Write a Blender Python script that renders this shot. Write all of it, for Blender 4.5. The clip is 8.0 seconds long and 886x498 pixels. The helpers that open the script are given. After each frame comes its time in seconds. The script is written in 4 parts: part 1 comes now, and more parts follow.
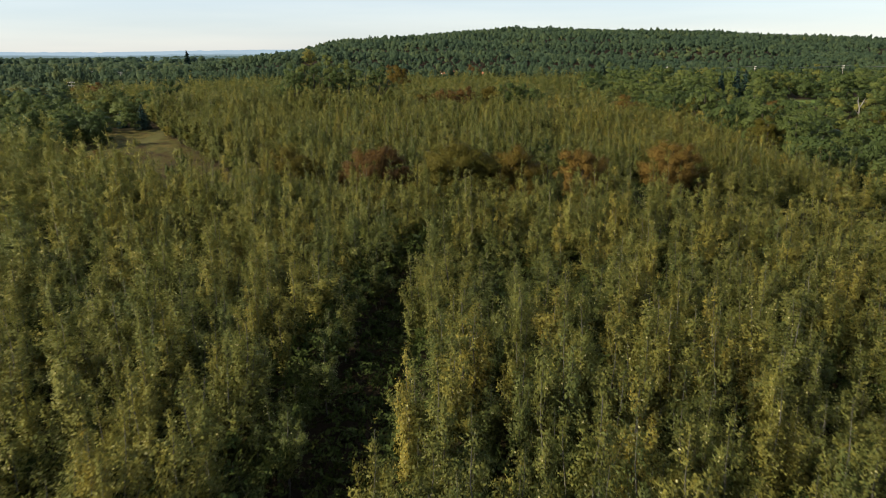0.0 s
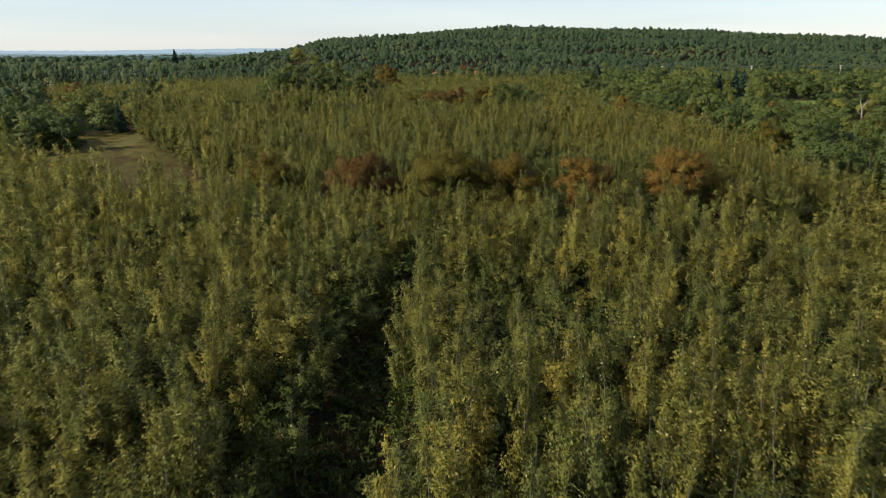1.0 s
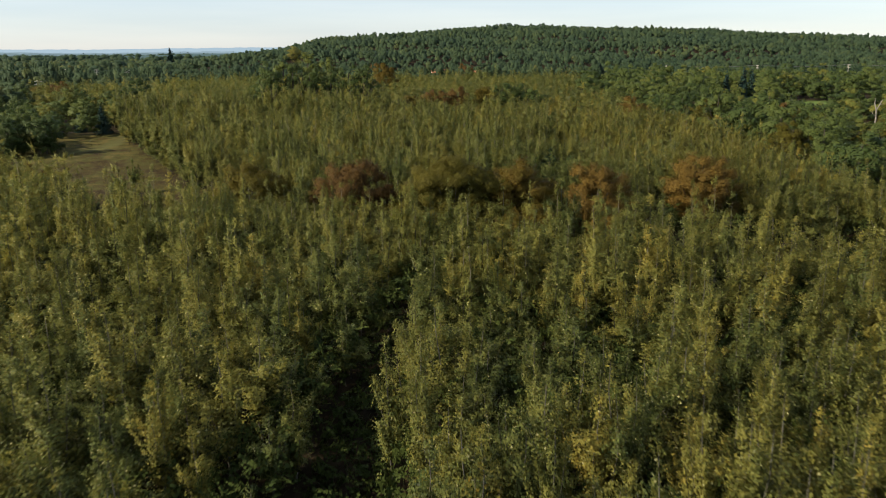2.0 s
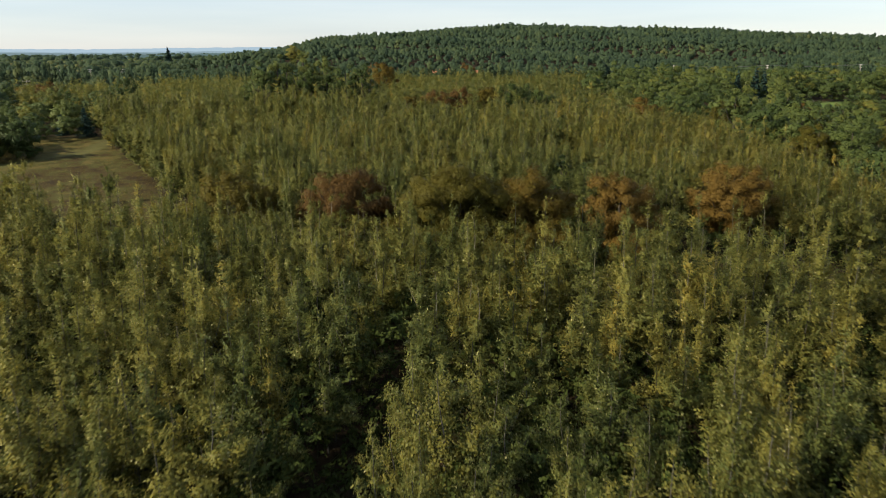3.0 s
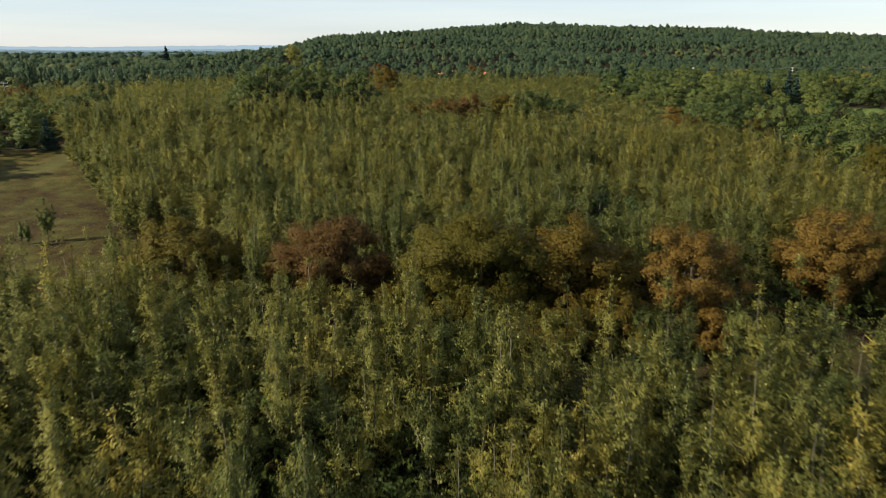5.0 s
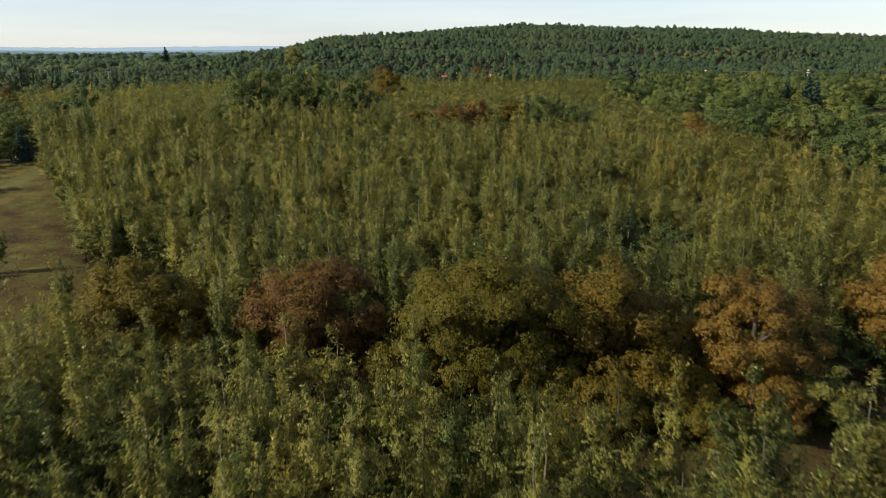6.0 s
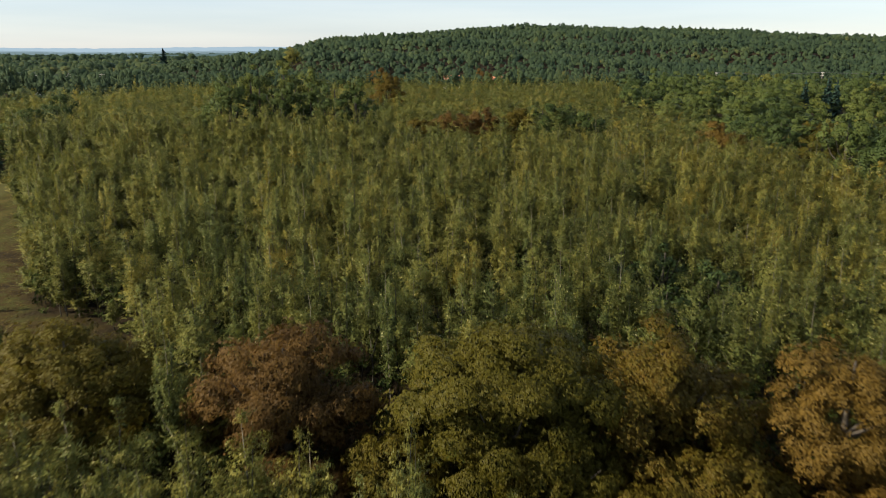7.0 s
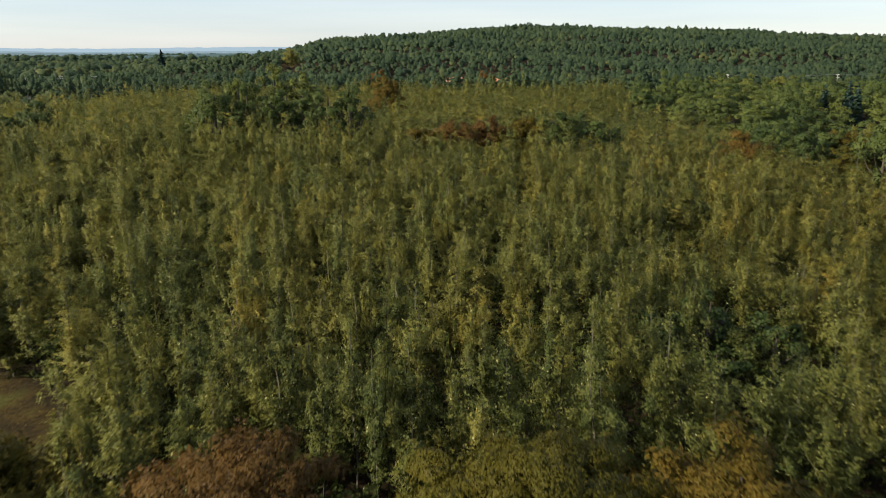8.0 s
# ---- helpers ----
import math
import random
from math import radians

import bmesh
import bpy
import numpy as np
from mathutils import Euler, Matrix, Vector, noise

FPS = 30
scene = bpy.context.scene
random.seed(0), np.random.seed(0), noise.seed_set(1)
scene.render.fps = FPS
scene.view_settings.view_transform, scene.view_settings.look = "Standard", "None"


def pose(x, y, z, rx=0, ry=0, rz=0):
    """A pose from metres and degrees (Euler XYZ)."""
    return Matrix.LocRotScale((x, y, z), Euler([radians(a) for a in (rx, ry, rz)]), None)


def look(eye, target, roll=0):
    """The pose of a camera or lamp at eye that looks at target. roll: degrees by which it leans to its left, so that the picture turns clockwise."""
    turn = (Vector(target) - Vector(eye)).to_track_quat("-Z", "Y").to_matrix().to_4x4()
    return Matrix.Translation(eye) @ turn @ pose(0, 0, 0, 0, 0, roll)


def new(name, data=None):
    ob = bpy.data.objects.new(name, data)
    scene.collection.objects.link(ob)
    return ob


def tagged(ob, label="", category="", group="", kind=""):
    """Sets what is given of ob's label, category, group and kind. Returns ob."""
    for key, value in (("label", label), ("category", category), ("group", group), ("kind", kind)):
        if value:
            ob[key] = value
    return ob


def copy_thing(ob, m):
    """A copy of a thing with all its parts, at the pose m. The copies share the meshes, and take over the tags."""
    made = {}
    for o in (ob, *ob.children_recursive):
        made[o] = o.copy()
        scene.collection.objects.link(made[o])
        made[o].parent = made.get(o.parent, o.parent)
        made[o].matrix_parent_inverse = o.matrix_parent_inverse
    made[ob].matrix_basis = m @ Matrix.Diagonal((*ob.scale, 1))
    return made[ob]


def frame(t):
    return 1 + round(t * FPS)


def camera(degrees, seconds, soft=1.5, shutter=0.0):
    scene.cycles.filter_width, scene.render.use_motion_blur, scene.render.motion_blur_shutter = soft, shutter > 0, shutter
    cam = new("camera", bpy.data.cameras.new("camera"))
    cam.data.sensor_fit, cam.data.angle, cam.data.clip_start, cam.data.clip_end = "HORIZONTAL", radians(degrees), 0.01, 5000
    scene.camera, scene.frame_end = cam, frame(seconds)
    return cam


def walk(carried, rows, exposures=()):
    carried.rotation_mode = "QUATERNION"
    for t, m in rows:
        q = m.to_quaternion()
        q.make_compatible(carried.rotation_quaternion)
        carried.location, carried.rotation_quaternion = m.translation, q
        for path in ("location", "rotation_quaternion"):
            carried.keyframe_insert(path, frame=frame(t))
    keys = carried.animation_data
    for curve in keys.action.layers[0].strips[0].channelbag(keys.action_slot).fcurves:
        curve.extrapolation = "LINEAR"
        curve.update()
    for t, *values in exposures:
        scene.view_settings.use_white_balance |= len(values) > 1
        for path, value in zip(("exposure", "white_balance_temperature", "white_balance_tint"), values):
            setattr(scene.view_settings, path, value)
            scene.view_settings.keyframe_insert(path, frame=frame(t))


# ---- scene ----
# The camera: a level flight over young woods, 80 m long.
cam = camera(60.0, 8.0, soft=0.95, shutter=0.45)
ROWS = [
    (0.0, 0.0, 0.0, 21.5, 75.63, 0.48, -0.12),
    (0.5, 0.01, 4.04, 21.53, 75.59, 0.44, -0.45),
    (1.0, 0.05, 8.2, 21.55, 75.55, 0.41, -0.74),
    (1.5, 0.08, 12.45, 21.5, 75.5, 0.38, -0.84),
    (3.0, 0.03, 26.53, 21.04, 75.49, 0.33, -0.73),
    (3.5, -0.17, 31.35, 21.1, 75.45, 0.31, -0.74),
    (4.0, -0.3, 36.36, 21.29, 75.41, 0.29, -0.63),
    (4.5, -0.47, 41.45, 21.63, 75.38, 0.21, -0.53),
    (6.0, -0.88, 58.0, 22.31, 75.44, 0.16, -0.19),
    (6.5, -0.95, 63.48, 22.59, 75.46, 0.18, -0.12),
    (7.0, -1.01, 69.0, 22.93, 75.47, 0.19, -0.06),
    (7.5, -1.0, 74.42, 23.27, 75.47, 0.23, 0.03),
    (8.0, -1.02, 79.97, 23.6, 75.46, 0.24, 0.08),
]
walk(cam, [(t, pose(*row)) for t, *row in ROWS])

# ---- light: a low, hazy autumn sun from the side, and the sky ----
SUN_FROM = Vector((-0.80, -0.22, 0.55)).normalized()
world = bpy.data.worlds.new("sky")
scene.world = world
world.use_nodes = True
wn, wl = world.node_tree.nodes, world.node_tree.links
wn.clear()
sky = wn.new("ShaderNodeTexSky")
sky.sky_type, sky.sun_disc = "NISHITA", False
sky.sun_elevation = math.asin(SUN_FROM.z)
sky.sun_rotation = math.atan2(SUN_FROM.x, SUN_FROM.y)
sky.air_density, sky.dust_density, sky.ozone_density = 1.0, 0.3, 2.0
bg = wn.new("ShaderNodeBackground")
bg.inputs["Strength"].default_value = 0.045
# a thin white veil of high cloud over the whole sky, faintly streaked
wco = wn.new("ShaderNodeTexCoord")
wmap = wn.new("ShaderNodeMapping")
wmap.inputs["Scale"].default_value = (2.2, 2.2, 26.0)
veil = wn.new("ShaderNodeTexNoise")
veil.inputs["Scale"].default_value, veil.inputs["Detail"].default_value = 1.4, 4
veil_ramp = wn.new("ShaderNodeValToRGB")
veil_ramp.color_ramp.elements[0].position, veil_ramp.color_ramp.elements[0].color = 0.35, (0.196, 0.226, 0.278, 1)
veil_ramp.color_ramp.elements[1].position, veil_ramp.color_ramp.elements[1].color = 0.70, (0.246, 0.264, 0.302, 1)
veil_bg = wn.new("ShaderNodeBackground")
both = wn.new("ShaderNodeAddShader")
wout = wn.new("ShaderNodeOutputWorld")
wl.new(wco.outputs["Generated"], wmap.inputs["Vector"])
wl.new(wmap.outputs[0], veil.inputs["Vector"])
wl.new(veil.outputs[0], veil_ramp.inputs[0])
wl.new(veil_ramp.outputs[0], veil_bg.inputs["Color"])
wl.new(sky.outputs[0], bg.inputs["Color"])
wl.new(bg.outputs[0], both.inputs[0])
wl.new(veil_bg.outputs[0], both.inputs[1])
wl.new(both.outputs[0], wout.inputs["Surface"])
sun = new("sun", bpy.data.lights.new("sun", "SUN"))
sun.data.energy, sun.data.angle, sun.data.color = 5.0, radians(0.6), (1.0, 0.87, 0.66)
sun.matrix_world = look(SUN_FROM * 300, (0, 0, 0))
scene.view_settings.exposure = 0.75


# ---- materials ----
def material(name):
    m = bpy.data.materials.new(name)
    m.use_nodes = True
    nodes = m.node_tree.nodes
    nodes.clear()
    return m, nodes, m.node_tree.links


def ramp(nodes, stops):
    r = nodes.new("ShaderNodeValToRGB")
    while len(r.color_ramp.elements) > 1:
        r.color_ramp.elements.remove(r.color_ramp.elements[-1])
    for i, (at, c) in enumerate(stops):
        e = r.color_ramp.elements[0] if i == 0 else r.color_ramp.elements.new(at)
        e.position, e.color = at, (*c, 1)
    return r


def maths(nodes, links, op, a, b):
    n = nodes.new("ShaderNodeMath")
    n.operation = op
    for i, v in enumerate((a, b)):
        if isinstance(v, (int, float)):
            n.inputs[i].default_value = v
        else:
            links.new(v, n.inputs[i])
    return n.outputs[0]


def foliage(name, stops, through_light=0.3, leaf_part=0.4, rough=0.55, gloss=0.12, grain=0.0, fill=0.46, tilt=1.5, pale=0.0):
    """Leaves: each tree has its own tone, each spray and each leaf strays from it. grain: leaves a metre, that a spray is cut into."""
    m, n, l = material(name)
    tone = n.new("ShaderNodeAttribute")
    tone.attribute_name = "tone"
    geo = n.new("ShaderNodeNewGeometry")
    a = maths(n, l, "MULTIPLY", tone.outputs["Fac"], 1 - leaf_part)
    stray = geo.outputs["Random Per Island"]
    if grain:
        co = n.new("ShaderNodeTexCoord")
        cell = n.new("ShaderNodeTexVoronoi")
        cell.inputs["Scale"].default_value = grain
        l.new(co.outputs["Object"], cell.inputs["Vector"])
        split = n.new("ShaderNodeSeparateColor")
        l.new(cell.outputs["Color"], split.inputs[0])
        stray = maths(n, l, "ADD", maths(n, l, "MULTIPLY", stray, 0.4), maths(n, l, "MULTIPLY", split.outputs[0], 0.6))
        # every leaf hangs at an angle of its own
        off = n.new("ShaderNodeVectorMath")
        off.operation = "MULTIPLY_ADD"
        l.new(cell.outputs["Color"], off.inputs[0])
        off.inputs[1].default_value, off.inputs[2].default_value = (tilt,) * 3, (-tilt / 2,) * 3
        lay = n.new("ShaderNodeVectorMath")
        lay.operation = "ADD"
        l.new(geo.outputs["Normal"], lay.inputs[0])
        l.new(off.outputs[0], lay.inputs[1])
        hang = n.new("ShaderNodeVectorMath")
        hang.operation = "NORMALIZE"
        l.new(lay.outputs[0], hang.inputs[0])
    b = maths(n, l, "MULTIPLY", stray, leaf_part)
    r = ramp(n, stops)
    l.new(maths(n, l, "ADD", a, b), r.inputs[0])
    leaf_colour = r.outputs[0]
    if pale:
        # some leaves show their pale undersides, a colour that also paints their glints
        turned = n.new("ShaderNodeMixRGB")
        l.new(maths(n, l, "GREATER_THAN", split.outputs[1], 1 - pale), turned.inputs[0])
        l.new(r.outputs[0], turned.inputs[1])
        turned.inputs[2].default_value = (0.46, 0.43, 0.20, 1)
        leaf_colour = turned.outputs[0]
    p = n.new("ShaderNodeBsdfPrincipled")
    p.inputs["Roughness"].default_value = rough
    p.inputs["Specular IOR Level"].default_value = gloss
    l.new(leaf_colour, p.inputs["Base Color"])
    t = n.new("ShaderNodeBsdfTranslucent")
    l.new(leaf_colour, t.inputs["Color"])
    if grain:
        l.new(hang.outputs[0], p.inputs["Normal"])
        l.new(hang.outputs[0], t.inputs["Normal"])
    mix = n.new("ShaderNodeMixShader")
    mix.inputs[0].default_value = through_light
    l.new(p.outputs[0], mix.inputs[1])
    l.new(t.outputs[0], mix.inputs[2])
    out = n.new("ShaderNodeOutputMaterial")
    if grain:
        gap = n.new("ShaderNodeBsdfTransparent")
        cut = n.new("ShaderNodeMixShader")
        l.new(maths(n, l, "GREATER_THAN", cell.outputs["Distance"], fill), cut.inputs[0])
        l.new(mix.outputs[0], cut.inputs[1])
        l.new(gap.outputs[0], cut.inputs[2])
        l.new(cut.outputs[0], out.inputs[0])
    else:
        l.new(mix.outputs[0], out.inputs[0])
    return m


def mottled(name, stops, scale, rough=0.9, bump=0.4, fine=6.0):
    """Two scales of noise for bark, plaster, roofs."""
    m, n, l = material(name)
    co = n.new("ShaderNodeTexCoord")
    big = n.new("ShaderNodeTexNoise")
    big.inputs["Scale"].default_value, big.inputs["Detail"].default_value = scale, 5
    small = n.new("ShaderNodeTexNoise")
    small.inputs["Scale"].default_value, small.inputs["Detail"].default_value = scale * fine, 4
    for t in (big, small):
        l.new(co.outputs["Object"], t.inputs["Vector"])
    f = maths(n, l, "ADD", maths(n, l, "MULTIPLY", big.outputs[0], 0.6), maths(n, l, "MULTIPLY", small.outputs[0], 0.4))
    r = ramp(n, stops)
    l.new(f, r.inputs[0])
    p = n.new("ShaderNodeBsdfPrincipled")
    p.inputs["Roughness"].default_value = rough
    l.new(r.outputs[0], p.inputs["Base Color"])
    b = n.new("ShaderNodeBump")
    b.inputs["Strength"].default_value, b.inputs["Distance"].default_value = bump, 0.03
    l.new(small.outputs[0], b.inputs["Height"])
    l.new(b.outputs[0], p.inputs["Normal"])
    out = n.new("ShaderNodeOutputMaterial")
    l.new(p.outputs[0], out.inputs[0])
    return m


ASPEN_LEAF = foliage("aspen_leaf", [(0.0, (0.030, 0.052, 0.017)), (0.25, (0.098, 0.119, 0.033)), (0.5, (0.172, 0.171, 0.040)),
                                    (0.75, (0.260, 0.226, 0.046)), (0.92, (0.350, 0.240, 0.042)), (1.0, (0.40, 0.17, 0.03))], 0.42, leaf_part=0.42, rough=0.5, gloss=0.12, grain=9.5, fill=0.47, tilt=1.2, pale=0.02)
GREEN_LEAF = foliage("oak_leaf_green", [(0.0, (0.022, 0.040, 0.013)), (0.4, (0.056, 0.080, 0.021)), (0.7, (0.098, 0.118, 0.027)), (1.0, (0.20, 0.165, 0.028))], 0.25, grain=4.6, fill=0.56, tilt=0.7)
RED_LEAF = foliage("oak_leaf_russet", [(0.0, (0.032, 0.020, 0.006)), (0.4, (0.082, 0.046, 0.012)), (0.75, (0.126, 0.074, 0.016)), (1.0, (0.155, 0.102, 0.021))], 0.3, leaf_part=0.55, grain=12.0, fill=0.56, tilt=1.1)
ORANGE_LEAF = foliage("cherry_leaf_orange", [(0.0, (0.064, 0.045, 0.010)), (0.5, (0.130, 0.083, 0.017)), (1.0, (0.215, 0.128, 0.021))], 0.32, leaf_part=0.5, grain=12.0, fill=0.52, tilt=1.1)
OLIVE_LEAF = foliage("oak_leaf_olive", [(0.0, (0.032, 0.035, 0.005)), (0.5, (0.080, 0.070, 0.008)), (0.8, (0.102, 0.069, 0.010)), (1.0, (0.140, 0.068, 0.011))], 0.3, grain=12.0, fill=0.56, tilt=1.1)
SPRUCE_LEAF = foliage("spruce_needle", [(0.0, (0.012, 0.026, 0.018)), (1.0, (0.03, 0.056, 0.044))], 0.05, gloss=0.05)
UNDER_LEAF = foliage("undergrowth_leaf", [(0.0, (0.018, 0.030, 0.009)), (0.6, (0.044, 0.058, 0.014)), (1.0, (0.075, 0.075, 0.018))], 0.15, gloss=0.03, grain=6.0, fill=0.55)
# far foliage: distance haze put into the colour as a lighter, bluer green
FAR_LEAF = foliage("mixed_wood_leaf_hazed", [(0.0, (0.026, 0.046, 0.028)), (0.45, (0.045, 0.069, 0.034)), (0.75, (0.070, 0.090, 0.035)), (0.93, (0.108, 0.106, 0.036)), (1.0, (0.16, 0.095, 0.034))], 0.2, 0.25, gloss=0.05, grain=2.6, fill=0.66, tilt=0.5)
GRASS_BLADE = foliage("dry_grass", [(0.0, (0.058, 0.050, 0.013)), (0.5, (0.095, 0.076, 0.019)), (1.0, (0.150, 0.112, 0.034))], 0.3)
PALE_BARK = mottled("aspen_bark", [(0.3, (0.05, 0.046, 0.033)), (0.55, (0.085, 0.078, 0.058)), (0.8, (0.17, 0.16, 0.13))], 1.5)
DARK_BARK = mottled("oak_bark", [(0.3, (0.030, 0.024, 0.017)), (0.7, (0.085, 0.07, 0.053))], 1.5)
DEAD_BARK = mottled("dead_wood", [(0.3, (0.16, 0.14, 0.115)), (0.7, (0.30, 0.27, 0.23))], 1.5)


def ground_material():
    m, n, l = material("ground")
    co = n.new("ShaderNodeTexCoord")

    def noise_at(scale, detail=5):
        t = n.new("ShaderNodeTexNoise")
        t.inputs["Scale"].default_value, t.inputs["Detail"].default_value = scale, detail
        l.new(co.outputs["Object"], t.inputs["Vector"])
        return t.outputs[0]

    big, mid, small = noise_at(0.035), noise_at(0.35), noise_at(3.0)
    grass = ramp(n, [(0.40, (0.020, 0.014, 0.005)), (0.46, (0.044, 0.030, 0.008)), (0.52, (0.044, 0.046, 0.010)), (0.58, (0.085, 0.066, 0.018))])
    f = maths(n, l, "ADD", maths(n, l, "MULTIPLY", big, 0.3), maths(n, l, "ADD", maths(n, l, "MULTIPLY", mid, 0.45), maths(n, l, "MULTIPLY", small, 0.25)))
    l.new(f, grass.inputs[0])
    # litter toned near black: the shade under the trees is in its colour
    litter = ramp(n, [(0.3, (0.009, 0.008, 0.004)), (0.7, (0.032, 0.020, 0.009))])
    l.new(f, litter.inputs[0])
    lawn = ramp(n, [(0.3, (0.06, 0.10, 0.025)), (0.7, (0.11, 0.15, 0.04))])
    l.new(f, lawn.inputs[0])
    open_ = n.new("ShaderNodeAttribute")
    open_.attribute_name = "open_land"
    lawn_at = n.new("ShaderNodeAttribute")
    lawn_at.attribute_name = "lawn"
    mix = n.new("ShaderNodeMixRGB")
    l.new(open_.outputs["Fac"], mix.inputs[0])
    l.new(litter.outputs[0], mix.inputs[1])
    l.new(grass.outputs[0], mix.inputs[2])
    trail_at = n.new("ShaderNodeAttribute")
    trail_at.attribute_name = "trail"
    trodden = n.new("ShaderNodeMixRGB")
    l.new(maths(n, l, "MULTIPLY", trail_at.outputs["Fac"], 0.5), trodden.inputs[0])
    l.new(mix.outputs[0], trodden.inputs[1])
    trodden.inputs[2].default_value = (0.090, 0.092, 0.030, 1)
    mix = trodden
    mix2 = n.new("ShaderNodeMixRGB")
    l.new(lawn_at.outputs["Fac"], mix2.inputs[0])
    l.new(mix.outputs[0], mix2.inputs[1])
    l.new(lawn.outputs[0], mix2.inputs[2])
    p = n.new("ShaderNodeBsdfPrincipled")
    p.inputs["Roughness"].default_value = 0.95
    p.inputs["Specular IOR Level"].default_value = 0.1
    l.new(mix2.outputs[0], p.inputs["Base Color"])
    b = n.new("ShaderNodeBump")
    b.inputs["Strength"].default_value, b.inputs["Distance"].default_value = 0.7, 0.15
    l.new(small, b.inputs["Height"])
    l.new(b.outputs[0], p.inputs["Normal"])
    out = n.new("ShaderNodeOutputMaterial")
    l.new(p.outputs[0], out.inputs[0])
    return m


GROUND = ground_material()


# ---- the lie of the land ----
def step(a, b, v):
    t = np.clip((v - a) / (b - a), 0, 1)
    return t * t * (3 - 2 * t)


def swell(x, y):
    """Slow irregular waves, about -1 to 1."""
    return (np.sin(x * 0.131 + 1.3 * np.sin(y * 0.047)) + np.sin(y * 0.113 + 2.1 + 1.1 * np.sin(x * 0.061)) + np.sin((x + y) * 0.071 + 0.7)) / 3


def land(x, y):
    x, y = np.asarray(x, float), np.asarray(y, float)
    z = np.interp(y, (-100, 40, 100, 150, 210, 320, 450, 700, 1200, 3000, 4600), (-2, -1.4, 0, 1.4, 4.4, 3.0, 4.2, 6.0, 4, -4, -6))
    # lower ground to the west, beyond the stands
    z = z - step(-60, -190, x) * step(230, 330, y) * np.interp(y, (230, 450, 700, 1200, 3000), (1.5, 4.5, 6, 6, 2))
    # the dip east of the second stand
    z = z - 3.0 * step(16, 62, x) * step(30, 80, y) * step(340, 240, y) - 7.0 * step(58, 104, x) * step(310, 235, y)
    hill = np.interp(x, (-330, -240, -171, -111, -51, 10, 70, 130, 191, 251, 311, 372, 473, 700), (0, 2.5, 8, 15, 18.5, 23.5, 25.5, 26, 24.5, 22, 19.0, 16.0, 10.8, 5))
    z = z + hill * step(430, 900, y) * step(2200, 1200, y)
    z = z + 6.4 * step(485, 570, y) * step(2200, 1200, y) * step(-290, -110, x)
    # folds and shoulders of the hillside
    fold = np.sin(y * 0.062 + 1.6 * np.sin(x * 0.011) + x * 0.006) + 0.6 * np.sin(x * 0.034 + y * 0.021 + 1.0)
    z = z + 2.3 * fold * step(425, 500, y) * step(960, 800, y) * step(-260, -120, x)
    return z + 0.25 * swell(x * 2, y * 2)


def left_edge(y):
    return np.interp(y, (108, 120, 126, 130, 132, 140, 151, 166, 183, 190, 205, 215), (-20, -21, -25, -31, -37, -40, -46, -55, -65.5, -69, -76, -82))


def right_edge(y):
    return np.interp(y, (100, 112, 122, 135, 158, 182, 214, 265, 320, 400), (84, 68, 60, 58, 59, 58, 58, 60, 56, 78))


def near_limit(x):
    """How far the near stand reaches, before the track along the hedge row."""
    return np.interp(x, (-80, -56, -48, -40, -30, -20, -9, -3, 3, 8, 30, 60), (119, 117, 112, 106, 103, 101.5, 100.5, 99, 95.5, 89.5, 88.5, 93))


def clearing(x, y):
    """1 on the open grass between the stands."""
    west = step(near_limit(x) + 0.5, near_limit(x) + 2, y) * step(196, 191, y) * (x < np.where(y < 108, -22, left_edge(y))) * (x > -140)
    track = step(near_limit(x) + 0.5, near_limit(x) + 1.5, y) * step(103, 101.5, y) * step(80, 60, x)
    return np.maximum(west, track * 0.5)


def lawn_far(x, y):
    return (((x - 139) / 12) ** 2 + ((y - 297) / 6) ** 2 < 1) * 1.0


def trail(x, y):
    """1 on the mown path that winds through the clearing."""
    mid = np.interp(y, (120, 140, 158, 165, 172, 180, 192), (-60, -66, -76, -73, -66.5, -66.5, -69))
    return step(2.6, 0.9, np.abs(x - mid)) * step(132, 142, y) * step(194, 188, y)


def rut(x, y):
    """The narrow dark lane through the near stand."""
    mid = np.interp(y, (15, 36, 46, 58, 68, 80), (-7.4, -5.4, -4.9, -4.5, -3.2, 0.3))
    return (np.abs(x - mid) < np.interp(y, (15, 50, 62, 80), (2.4, 2.4, 2.0, 0.8))) & (y < 80)


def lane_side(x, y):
    """The strip along the west side of the lane, where the growth stays low and its shade is painted into the leaf
    tone.
    """
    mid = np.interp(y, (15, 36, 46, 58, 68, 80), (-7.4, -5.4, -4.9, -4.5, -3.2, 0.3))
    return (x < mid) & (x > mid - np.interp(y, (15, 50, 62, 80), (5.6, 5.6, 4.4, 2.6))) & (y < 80)


